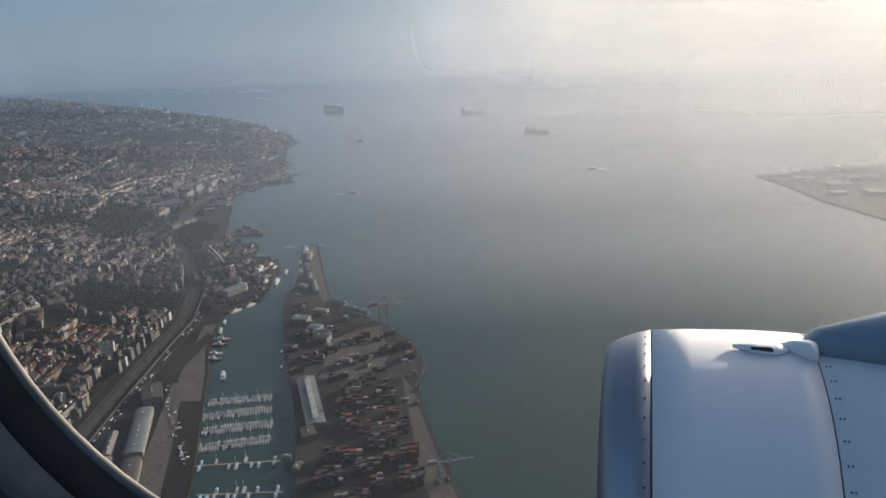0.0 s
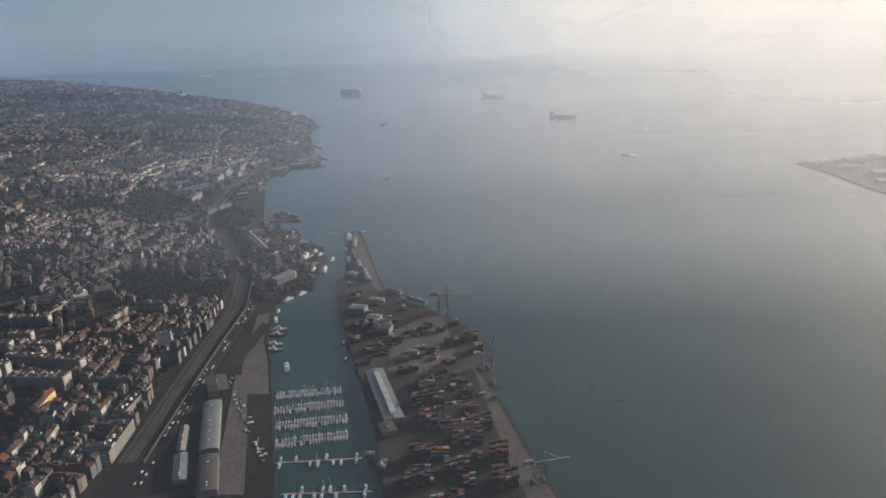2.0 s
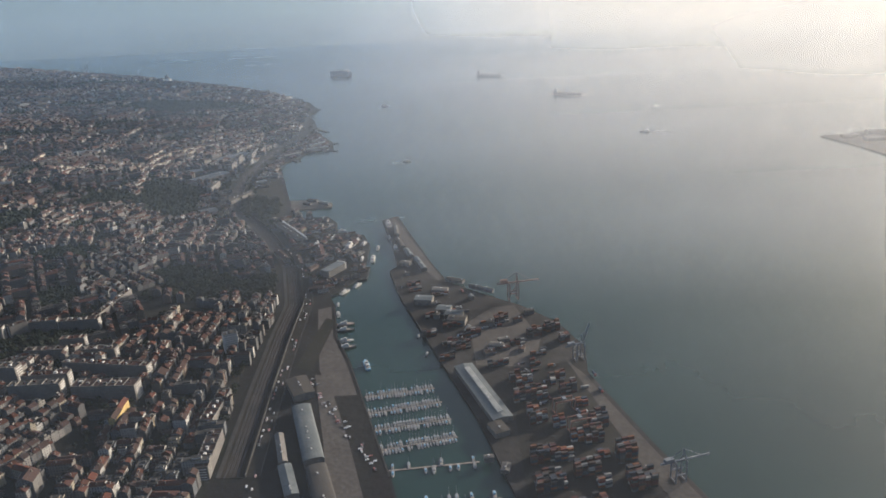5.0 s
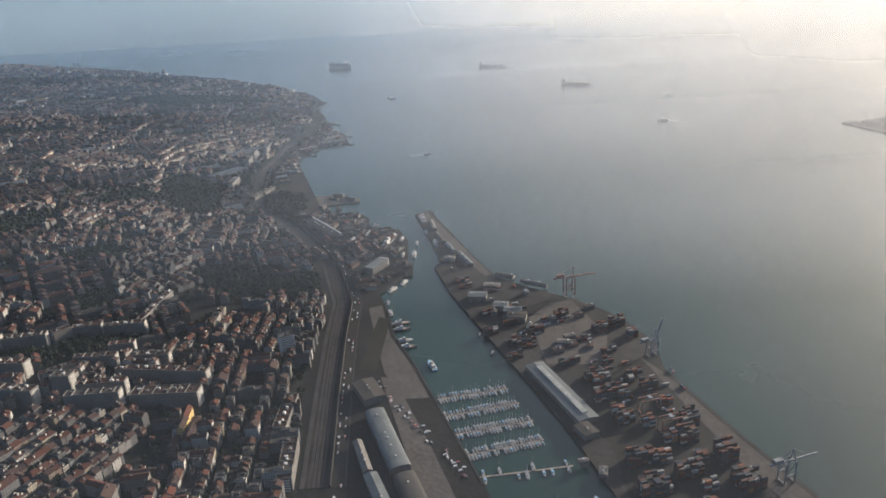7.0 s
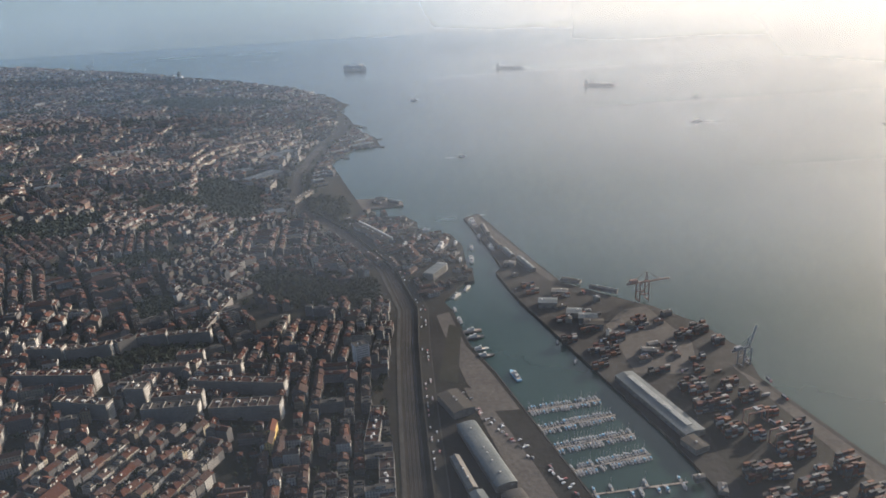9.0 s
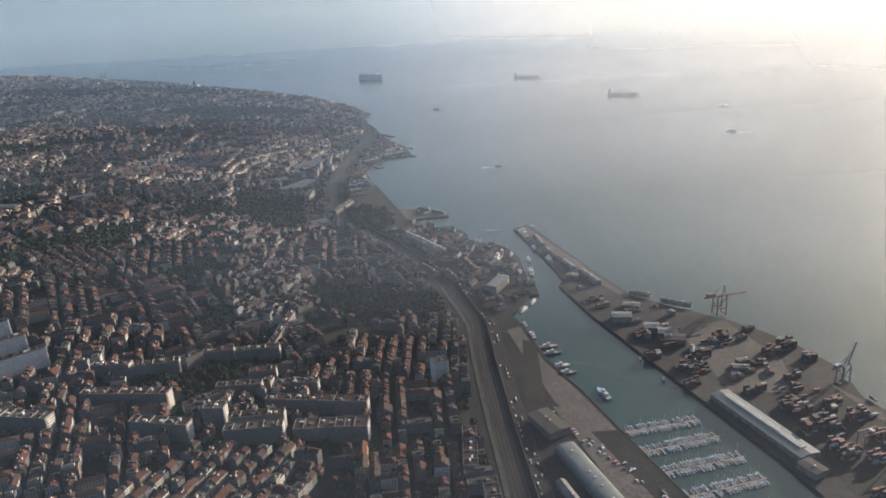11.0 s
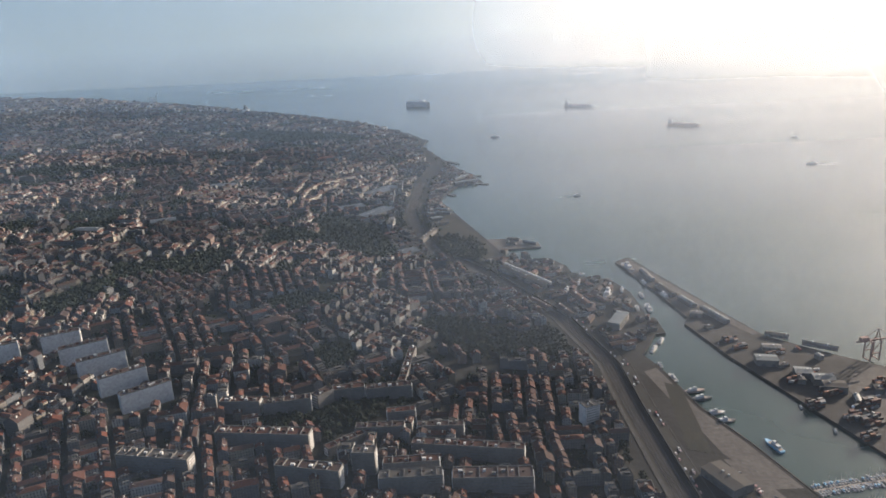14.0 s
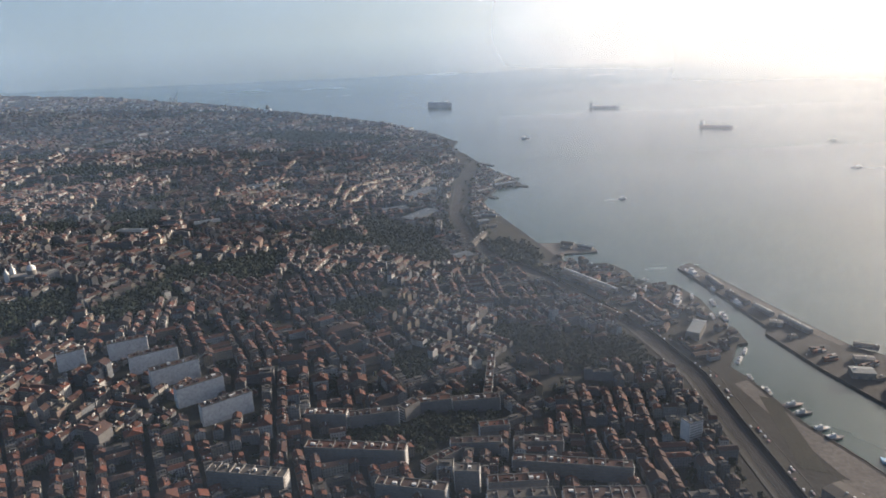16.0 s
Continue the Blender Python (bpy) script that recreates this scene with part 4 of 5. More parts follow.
for a, b, w, e in (((-287, 1040), (-262, 1035), 18, 8), ((-255, 1005), (-236, 1000), 17, 7), ((-243, 985), (-220, 980), 17, 8), ((-240, 968), (-216, 962), 18, 8), ((-262, 1078), (-240, 1072), 13, 5),
                   ((-292, 1215), (-276, 1160), 9, 6), ((-316, 1196), (-300, 1190), 12, 6), ((-335, 1390), (-330, 1340), 8, 6), ((-328, 1320), (-316, 1270), 9, 6), ((-310, 1262), (-300, 1225), 9, 5),
                   ((-206, 1086), (-172, 1062), 6, 5), ((-188, 890), (-172, 886), 10, 6), ((-240, 1120), (-215, 1105), 10, 4)):
    shed(a, b, w, e, 1.2, "low grey port shed on the container quay", roof=rng.choice((M_SHEETROOF, M_CONCRETE, M_FLAT)))
for x, y in ((-190, 873), (-172, 884), (-146, 962), (-182, 957), (-206, 1043), (-256, 985), (-132, 922), (-222, 914), (-305, 1150), (-258, 1028), (-205, 660), (-190, 645), (-170, 905), (-150, 880), (-215, 940), (-128, 985)):
    a_ = rng.choice((0.25, 1.3, 1.8)) + rng.uniform(-0.1, 0.1)
    l_ = rng.uniform(4, 9)
    shed((x - l_ * math.cos(a_), y - l_ * math.sin(a_)), (x + l_ * math.cos(a_), y + l_ * math.sin(a_)), rng.uniform(5, 9), rng.uniform(3, 6), 0.8, "small worn port store on the container quay", roof=rng.choice((M_SHEETROOF, M_CONCRETE, M_FLAT, M_ROOF_ONE)), name="port_store")
truck = empty("truck", pose(0, 0, 0), "container lorry standing on the quay", "truck", "lorries on the container quay")
part("cab", cube(2.6, -1.1, 0.5, 4.4, 1.1, 2.8), M_CAR, truck)
part("load", cube(-4.4, -1.15, 1.0, 2.3, 1.15, 3.3), M_BOX, truck)
part("chassis", cube(-4.4, -0.8, 0.5, 2.6, 0.8, 1.0), M_DARK, truck)
for sx in (-3.4, -2.2, 3.4):
    for sy in (-0.9, 0.9):
        wb = bmesh.new()
        bmesh.ops.create_cone(wb, cap_ends=True, segments=8, radius1=0.5, radius2=0.5, depth=0.3, matrix=pose(sx, sy, 0.5, 90, 0, 0))
        part("wheel", wb, M_DARK, truck)
for n in range(34):
    u = rng.random()
    x, y = -245 + 170 * u + rng.uniform(-25, 25), 1050 - 330 * u + rng.uniform(-60, 60)
    m = pose(x, y, 3.06 if -172 < x < -70 and y < 830 else 3.0, 0, 0, rng.choice((15, 105, 285, 195)) + rng.uniform(-8, 8))
    if n:
        copy_thing(truck, m)
    else:
        truck.matrix_world = m
# dark slab: the yard's asphalt, with the stacks' shadows painted in as darkness
tagged(part("yard", prism([(-168, 830), (-100, 845), (-62, 640), (-60, 560), (-175, 560), (-172, 720)], 2, 3.06), M_ASPHALT), "dark asphalt of the container yard, also standing in for stack shadows", "pavement", kind="structure")
for a, b, w, e, rf in (((-540, 1280), (-515, 1235), 12, 6, M_ROOF_ONE), ((-470, 1300), (-455, 1240), 14, 6, M_ROOF_ONE), ((-500, 1250), (-485, 1205), 12, 5, M_ROOF_ONE), ((-440, 1290), (-425, 1250), 10, 5, M_ROOF_ONE), ((-480, 1420), (-520, 1425), 14, 5, M_FLAT), ((-520, 1470), (-475, 1455), 10, 5, M_FLAT),
                       ((-690, 1880), (-660, 1870), 10, 5, M_SHEETROOF), ((-690, 1850), (-655, 1838), 8, 5, M_SHEETROOF), ((-640, 2150), (-580, 2180), 14, 7, M_SHEETROOF), ((-640, 2200), (-600, 2250), 12, 7, M_SHEETROOF), ((-690, 2080), (-650, 2110), 12, 7, M_CONCRETE), ((-720, 1620), (-690, 1700), 14, 7, M_FLAT)):
    shed(a, b, w, e, 2.2, "old waterfront shed with a worn roof", roof=rf)

for a, b, w, e in (((-543, 1616), (-520, 1606), 9, 4), ((-514, 1592), (-490, 1572), 8, 5), ((-548, 1590), (-530, 1580), 7, 4), ((-700, 1790), (-676, 1800), 16, 6), ((-690, 1750), (-662, 1760), 12, 5), ((-712, 1835), (-690, 1845), 10, 5)):
    shed(a, b, w, e, 1.0, "dark low store on the waterfront", roof=rng.choice((M_FLAT, M_ROOF_ONE, M_SHEETROOF)))
home = empty("quay_wall", pose(-531, 1390, 3, 0, 0, math.degrees(math.atan2(1331 - 1442, -502 + 570))), "long white-painted wall beside the dark shed", "wall")
part("wall", cube(-64, 0, 0, 64, 1.2, 9.5), M_WHITE, home)
part("coping", cube(-64.2, -0.4, 9.5, 64.2, 1.6, 10), M_WHITE, home)

# the white riverside office
home = empty("office_building", pose(-426, 1175, 3, 0, 0, 60), "white riverside office building with a stepped end", "building")
part("wall", cube(-22, -9, 0, 22, 9, 10), M_CONCRETE, home)
part("roof", cube(-21.5, -8.5, 10, 21.5, 8.5, 11), M_SHEETROOF, home)
part("gable", cube(22, -9, 0, 23.5, 9, 11.5), M_WHITE, home, "white end wall")
for fl in range(3):
    for side in (-1, 1):
        bm = bmesh.new()
        for w in np.arange(-21, 20, 3.0):
            box(bm, w, min(side * 9, side * 9.1), fl * 3.4 + 1.4, w + 2.2, max(side * 9, side * 9.1), fl * 3.4 + 3)
        part("window_band", bm, M_GLASS, home)

# ---- containers ----
rib = [(-3.0 + 0.3 * k, -1.2 + (0.08 if k % 2 else 0)) for k in range(21)]
bm = prism(rib + [(-x, -y) for x, y in rib], 0, 2.45)
master = part("shipping_container", bm, M_BOX)
tagged(master, "corrugated steel shipping container stacked on the quay", "container", "stacked containers")
first = True
for cx, cy, nx, ny, nz in ((-152, 800, 3, 4, 4), (-136, 772, 2, 5, 4), (-150, 740, 2, 4, 4), (-126, 716, 2, 5, 4), (-112, 690, 2, 4, 4), (-130, 660, 3, 4, 4), (-92, 662, 2, 3, 3), (-140, 620, 2, 4, 4), (-100, 620, 2, 4, 4), (-96, 752, 2, 3, 3), (-106, 936, 2, 4, 3), (-120, 800, 1, 4, 3)):
    for i in range(nx):
        for j in range(ny):
            top = max(0, nz - rng.choice((0, 0, 1, 1, 2)))
            for k in range(top):
                m = pose(cx + (i - nx / 2) * 6.4, cy + (j - ny / 2) * 2.7, 3.16 + k * 2.46, 0, 0, 14 + (180 if rng.random() < 0.5 else 0))
                if first:
                    master.matrix_world, first = m, False
                else:
                    copy_thing(master, m)

# the tall stacks of the yard, hundreds of boxes
base = np.array([v.co for v in master.data.vertices])
faces = [tuple(p.vertices) for p in master.data.polygons]
pts, polys = [], []
for cx, cy, nx, ny, nz in ((-152, 772, 5, 6, 5), (-86, 716, 3, 7, 6), (-71, 660, 3, 8, 6), (-106, 782, 3, 5, 5), (-100, 940, 3, 8, 4), (-112, 640, 4, 6, 5), (-150, 662, 4, 6, 5), (-236, 905, 3, 6, 3), (-205, 930, 3, 5, 4), (-165, 975, 3, 5, 3), (-232, 960, 4, 5, 3), (-120, 585, 5, 7, 5), (-135, 845, 2, 4, 3),
                           (-168, 964, 2, 5, 4), (-126, 924, 3, 6, 4), (-150, 900, 3, 3, 3), (-179, 847, 4, 3, 3), (-128, 868, 3, 3, 3), (-114, 812, 3, 4, 4), (-159, 812, 3, 5, 4), (-146, 728, 3, 6, 4), (-96, 690, 3, 7, 5), (-66, 622, 4, 9, 5), (-150, 622, 4, 8, 5),
                           (-263, 934, 3, 5, 3), (-259, 990, 3, 4, 3), (-222, 895, 4, 5, 3), (-240, 868, 3, 4, 3), (-289, 1110, 3, 5, 2), (-249, 1064, 4, 3, 2), (-286, 1085, 3, 4, 2), (-90, 905, 2, 6, 4)):
    for i in range(nx):
        for j in range(ny):
            for k in range(max(1, nz - rng.choice((0, 0, 1, 1, 2, 3)))):
                m = np.array(pose(cx + (i - nx / 2) * 6.3 + (j % 2) * 0.8, cy + (j - ny / 2) * 2.62 + (i - nx / 2) * 1.6, 3.16 + k * 2.46, 0, 0, 14))
                polys += [tuple(q + len(base) * len(pts) for q in f) for f in faces]
                pts.append(base @ m[:3, :3].T + m[:3, 3])
me = bpy.data.meshes.new("container_stacks")
me.from_pydata(np.concatenate(pts).tolist(), [], polys)
me.materials.append(M_BOX_MANY)
tagged(new("container_stacks", me), "tall stacks of rust-red, grey and blue shipping containers", "containers", kind="stuff")


# ---- cranes ----
def quay_crane(x, y, turn, size, boom_up, mat, label, name="gantry_crane", floor=3.0):
    """A ship-to-shore gantry: portal legs, girder, boom over the water, apex frame and stays."""
    home = empty(name, pose(x, y, floor, 0, 0, turn), label, "crane")
    w, g, h = 9 * size, 11 * size, 22 * size
    for sx in (-1, 1):
        for sy in (-1, 1):
            part("leg", beam(bmesh.new(), (sx * g / 2, sy * w / 2, 0), (sx * g / 2, sy * w / 2, h), 1.1 * size), mat, home)
    for sy in (-1, 1):
        part("portal_beam", beam(bmesh.new(), (-g / 2, sy * w / 2, 9 * size), (g / 2, sy * w / 2, 9 * size), 1.0 * size), mat, home)
        part("brace", beam(bmesh.new(), (-g / 2, sy * w / 2, 9 * size), (g / 2, sy * w / 2, h), 0.6 * size), mat, home)
    for sx in (-1, 1):
        part("sill_beam", beam(bmesh.new(), (sx * g / 2, -w / 2, 1), (sx * g / 2, w / 2, 1), 1.0 * size), mat, home)
        part("cross_beam", beam(bmesh.new(), (sx * g / 2, -w / 2, h), (sx * g / 2, w / 2, h), 1.0 * size), mat, home)
    part("girder", beam(bmesh.new(), (-20 * size, 0, h), (g / 2, 0, h), 1.6 * size), mat, home)
    tip = (g / 2 + 9 * size, 0, h + 26 * size) if boom_up else (g / 2 + 27 * size, 0, h)
    part("boom", beam(bmesh.new(), (g / 2, 0, h), tip, 1.4 * size), mat, home)
    for sy in (-1, 1):
        part("apex_leg", beam(bmesh.new(), (g / 2, sy * w / 3, h), (g / 2 - 1.5, 0, h + 12 * size), 0.8 * size), mat, home)
    part("stay", beam(bmesh.new(), (g / 2 - 1.5, 0, h + 12 * size), (g / 2 + 0.7 * (tip[0] - g / 2), 0, h + 0.7 * (tip[2] - h)), 0.35 * size), mat, home)
    part("stay", beam(bmesh.new(), (g / 2 - 1.5, 0, h + 12 * size), (-18 * size, 0, h), 0.35 * size), mat, home)
    part("machine_house", cube(-16 * size, -2.2 * size, h + 0.8 * size, -7 * size, 2.2 * size, h + 4.5 * size), mat, home)


quay_crane(-145, 1036, 12, 1.2, False, M_CRANE_RED, "faded red ship-to-shore gantry crane with lowered boom")
quay_crane(-84, 850, 22, 0.95, True, M_CRANE, "grey ship-to-shore gantry crane with raised boom")
quay_crane(-36, 620, 16, 0.95, False, M_CRANE, "grey ship-to-shore gantry crane with lowered boom")
for x, y in ((-120, 740), (-110, 705)):
    home = empty("yard_crane", pose(x, y, 3, 0, 0, 15), "rust-red rubber-tyred yard crane over the stacks", "crane")
    for sx in (-1, 1):
        for sy in (-1, 1):
            part("leg", beam(bmesh.new(), (sx * 11, sy * 4, 0), (sx * 11, sy * 4, 14), 0.9), M_CRANE_RED, home)
        part("sill_beam", beam(bmesh.new(), (sx * 11, -4, 0.6), (sx * 11, 4, 0.6), 0.9), M_CRANE_RED, home)
    for sy in (-1, 1):
        part("girder", beam(bmesh.new(), (-11, sy * 4, 14), (11, sy * 4, 14), 1.2), M_CRANE_RED, home)
    part("trolley", cube(-2, -3, 14.7, 2, 3, 16.2), M_CRANE, home)
for x, y, s_ in ((-2240, 4240, 1.6), (-2000, 4330, 1.5)):
    quay_crane(x, y, 40, s_, True, M_CRANE, "distant harbour crane on the skyline", floor=float(terrain(x, y)) - 1)

# ---- marina ----
PONTOONS = [((-338, 789), (-258, 802), 24, 2), ((-332, 754), (-250, 772), 24, 2), ((-322, 722), (-240, 738), 24, 2), ((-313, 687), (-234, 705), 24, 2), ((-303, 654), (-214, 662), 11, 1), ((-283, 604), (-198, 608), 12, 1)]


def yacht(length, sail, label):
    home = empty("sailing_boat" if sail else "motor_boat", pose(0, 0, 0), label, "boat", "moored boats in the marina")
    part("hull", hull_mesh(length, length * 0.32, length * 0.11), M_GELCOAT, home)
    part("cabin", cube(-length * 0.1, -length * 0.09, length * 0.1, length * 0.2, length * 0.09, length * (0.18 if sail else 0.27)), M_GELCOAT if rng.random() < 0.7 else M_BLUE, home)
    part("cockpit", cube(-length * 0.4, -length * 0.1, length * 0.1, -length * 0.14, length * 0.1, length * 0.125), M_WOOD, home)
    if sail:
        mast = part("mast", beam(bmesh.new(), (length * 0.08, 0, length * 0.1), (length * 0.08, 0, length * 1.15), 0.16), M_WHITE, home)
        part("boom", beam(bmesh.new(), (length * 0.08, 0, length * 0.24), (-length * 0.32, 0, length * 0.24), 0.2), M_BLUE, mast)
    return home


YACHTS = [yacht(ln, sl, lb) for ln, sl, lb in ((8.0, True, "white sailing boat with a bare mast"), (7.0, True, "small white sailing boat with a bare mast"), (9.2, True, "large white sailing boat with a blue sail cover"), (7.6, False, "white motor boat with a low cabin"), (9.6, False, "large white motor cruiser"))]
placed = set()
for a, b, n, sides in PONTOONS:
    a, b = Vector(a), Vector(b)
    d = (b - a).normalized()
    ang = math.degrees(math.atan2(d.y, d.x))
    home = empty("pontoon", pose(*((a + b) / 2), 0, 0, 0, ang), "floating plank pontoon in the dock", "pontoon", "marina pontoons")
    ln = (b - a).length
    part("deck", cube(-ln / 2, -1.0, 0.35, ln / 2, 1.0, 0.6), M_WOOD, home)
    for k in np.arange(-ln / 2 + 4, ln / 2, 10):
        part("float", cube(k, -0.9, -0.3, k + 3, 0.9, 0.35), M_CONCRETE, home)
        part("pile", beam(bmesh.new(), (k + 1.5, 1.2, -2), (k + 1.5, 1.2, 2.6), 0.35), M_DARK, home)
    for side in (-1, 1):
        for k in range(n):
            if rng.random() < (0.10 if sides == 2 else 0.35 if side < 0 else 0.6):
                continue
            i = rng.choices(range(5), (4, 4, 2, 3, 1) if sides == 2 else (1, 0, 3, 2, 5))[0]
            p = a + d * (1.5 + (ln - 3) * (k + 0.5) / n) + Vector((-d.y, d.x)) * side * (5.6 if i != 1 else 4.9)
            m = pose(p.x, p.y, 0, 0, 0, ang + 90 * side + rng.uniform(-4, 4)) @ Matrix.Scale(rng.uniform(0.85, 1.1) * (1 if sides == 2 else 1.15), 4)
            if i in placed:
                copy_thing(YACHTS[i], m)
            else:
                placed.add(i)
                YACHTS[i].matrix_world = m


def harbour_boat(x, y, turn, length, hull, label, name="harbour_boat"):
    home = empty(name, pose(x, y, 0, 0, 0, turn), label, "boat")
    part("hull", hull_mesh(length, length * 0.27, length * 0.09, bow=0.3), hull, home)
    part("deck", cube(-length * 0.42, -length * 0.1, length * 0.085, length * 0.25, length * 0.1, length * 0.1), M_WOOD, home)
    part("wheelhouse", cube(-length * 0.3, -length * 0.08, length * 0.1, length * 0.08, length * 0.08, length * 0.2), M_WHITE, home)
    part("bridge", cube(-length * 0.08, -length * 0.06, length * 0.2, length * 0.06, length * 0.06, length * 0.27), M_WHITE, home)
    part("mast", beam(bmesh.new(), (-length * 0.12, 0, length * 0.2), (-length * 0.12, 0, length * 0.45), 0.3), M_DARK, home)
    return home


for x, y, turn, ln, hl, lb in ((-342, 862, 106, 26, M_BLUE, "blue and white harbour ferry moored at the quay"), (-372, 912, 8, 24, M_DARK, "dark tug moored stern-on to the quay"), (-376, 930, 8, 22, M_WHITE, "white excursion boat at the quay"), (-380, 962, 8, 24, M_DARK, "dark work boat at the quay"), (-382, 980, 8, 24, M_HULL_RED, "rust-coloured fishing boat at the quay"),
                               (-397, 1015, 100, 20, M_WHITE, "white launch along the quay"), (-402, 1050, 95, 14, M_WHITE, "small white launch at the steps"), (-380, 1120, 60, 20, M_WHITE, "white pleasure boat in the basin"), (-397, 1095, 55, 22, M_WHITE, "white ferry in the basin"), (-310, 1100, 100, 12, M_WHITE, "small white pilot boat under way"), (-268, 885, 70, 12, M_DARK, "small dark mooring launch"), (-280, 935, 80, 11, M_DARK, "small dark work launch"),
                               (-366, 1235, 88, 30, M_WHITE, "white ferry along the mole"), (-362, 1290, 88, 22, M_WHITE, "white patrol boat along the mole"), (-412, 1300, 70, 45, M_WHITE, "white ship in the dry dock"), (-352, 1420, 100, 44, M_HULL, "grey coaster at the pier head"), (-330, 1280, 100, 34, M_DARK, "dark barge along the pier"), (-345, 1340, 100, 26, M_DARK, "dark tug along the pier")):
    harbour_boat(x, y, turn, ln, hl, lb)
for x, y, turn, ln, hl in ((-474, 1318, 60, 26, M_WHITE), (-464, 1272, 62, 22, M_HULL_RED), (-448, 1350, 58, 24, M_WHITE), (-402, 1330, 72, 20, M_WHITE), (-388, 1308, 74, 22, M_HULL), (-384, 1230, 86, 20, M_WHITE), (-440, 1388, 30, 20, M_HULL), (-505, 1458, 20, 18, M_WHITE)):
    b_ = harbour_boat(x, y, turn, ln, hl, "boat hauled out on the boat yard's slip")
    b_.location.z = 3 + 0.3
for x, y, turn, ln, lb in ((-468, 2975, 0, 34, "river ferry far out on the water"), (-338, 1972, 5, 20, "small river boat with a short wake"), (366, 2223, 170, 32, "river ferry under way"), (523, 2663, 175, 30, "small distant boat on the river"), (761, 2171, 0, 14, "small distant boat on the river")):
    boat = harbour_boat(x, y, turn, ln, M_HULL, lb, "river_boat")
    if "way" in lb or "wake" in lb:
        part("wake", prism([(-ln * 0.5, -ln * 0.10), (-ln * 2.2, -ln * 0.16), (-ln * 2.2, -ln * 0.05), (-ln * 1.2, 0), (-ln * 2.2, ln * 0.05), (-ln * 2.2, ln * 0.16), (-ln * 0.5, ln * 0.10)], 0.02, 0.08), M_FOAM, boat, "thin white wake")


def cargo_ship(x, y, turn, length, kind, hull, label):
    home = empty("cargo_ship", pose(x, y, 0, 0, 0, turn), label, "ship")
    w = length * 0.17
    high = length * (0.16 if kind == "car" else 0.075)
    part("hull", hull_mesh(length, w, high, 2, 0.18, 0.9), hull, home)
    if kind == "car":
        part("superstructure", cube(-length * 0.47, -w * 0.45, high, length * 0.36, w * 0.45, high * 1.25), M_HULL, home)
        part("bridge", cube(length * 0.2, -w * 0.5, high * 1.25, length * 0.3, w * 0.5, high * 1.5), M_WHITE, home)
        part("funnel", cube(-length * 0.4, -2, high * 1.25, -length * 0.36, 2, high * 1.6), M_DARK, home)
    else:
        part("superstructure", cube(-length * 0.47, -w * 0.42, high, -length * 0.37, w * 0.42, high * 2.5), M_HULL, home)
        part("funnel", cube(-length * 0.46, -2, high * 2.5, -length * 0.43, 2, high * 3.1), M_DARK, home)
        for k in range(5):
            xk = -length * 0.3 + k * length * 0.145
            part("hatch", cube(xk, -w * 0.3, high, xk + length * 0.1, w * 0.3, high * 1.2), M_HULL_RED, home)
            if kind == "bulk" and k < 4:
                part("deck_crane", beam(bmesh.new(), (xk + length * 0.122, 0, high), (xk + length * 0.122, 0, high * 2.3), 2.2), M_CRANE, home)
                part("deck_crane", beam(bmesh.new(), (xk + length * 0.122, 0, high * 2.2), (xk + length * 0.03, 0, high * 2.5), 1.4), M_CRANE, home)


cargo_ship(-795, 4175, -28, 142, "car", M_HULL, "high-sided grey car carrier at anchor in the haze")
cargo_ship(12, 3830, -30, 150, "tanker", M_HULL, "long grey cargo ship at anchor in the haze")
cargo_ship(276, 3050, -32, 124, "bulk", M_HULL_RED, "bulk carrier with deck cranes at anchor")

# ---- far bank shipyard ----
for cx, cy, w, dp, h in ((860, 2010, 40, 20, 9), (900, 1960, 50, 26, 10), (960, 2040, 70, 22, 12), (1060, 2060, 120, 26, 14), (950, 1880, 60, 36, 10), (1050, 1950, 90, 40, 12), (1010, 1780, 80, 40, 11), (1180, 1990, 120, 46, 18), (1130, 1840, 90, 50, 12), (905, 1790, 40, 26, 7)):
    shed((cx - w / 2, cy), (cx + w / 2, cy), dp, h * 0.8, h * 0.2, "hazy shipyard hall on the far bank", roof=rng.choice((M_SHEETROOF, M_CONCRETE)))
quay_crane(1010, 2070, 30, 0.7, True, M_CRANE, "small shipyard crane on the far bank")
quay_crane(880, 2045, 30, 0.5, True, M_CRANE, "small shipyard crane on the far bank")


# ---- landmarks ----
def dome_on(home, r, z, mat, lantern=True, name="dome"):
    bm = bmesh.new()
    bmesh.ops.create_cone(bm, cap_ends=True, segments=20, radius1=r, radius2=r, depth=r * 0.9, matrix=pose(0, 0, z + r * 0.45))
    part("drum", bm, mat, home)
    bm = bmesh.new()
    bmesh.ops.create_uvsphere(bm, u_segments=20, v_segments=12, radius=r * 0.98, matrix=pose(0, 0, z + r * 0.9) @ Matrix.Diagonal((1, 1, 1.15, 1)))
    part(name, bm, mat, home)
    if lantern:
        bm = bmesh.new()
        bmesh.ops.create_cone(bm, cap_ends=True, segments=10, radius1=r * 0.22, radius2=r * 0.08, depth=r, matrix=pose(0, 0, z + r * 2.4))
        part("lantern", bm, mat, home)


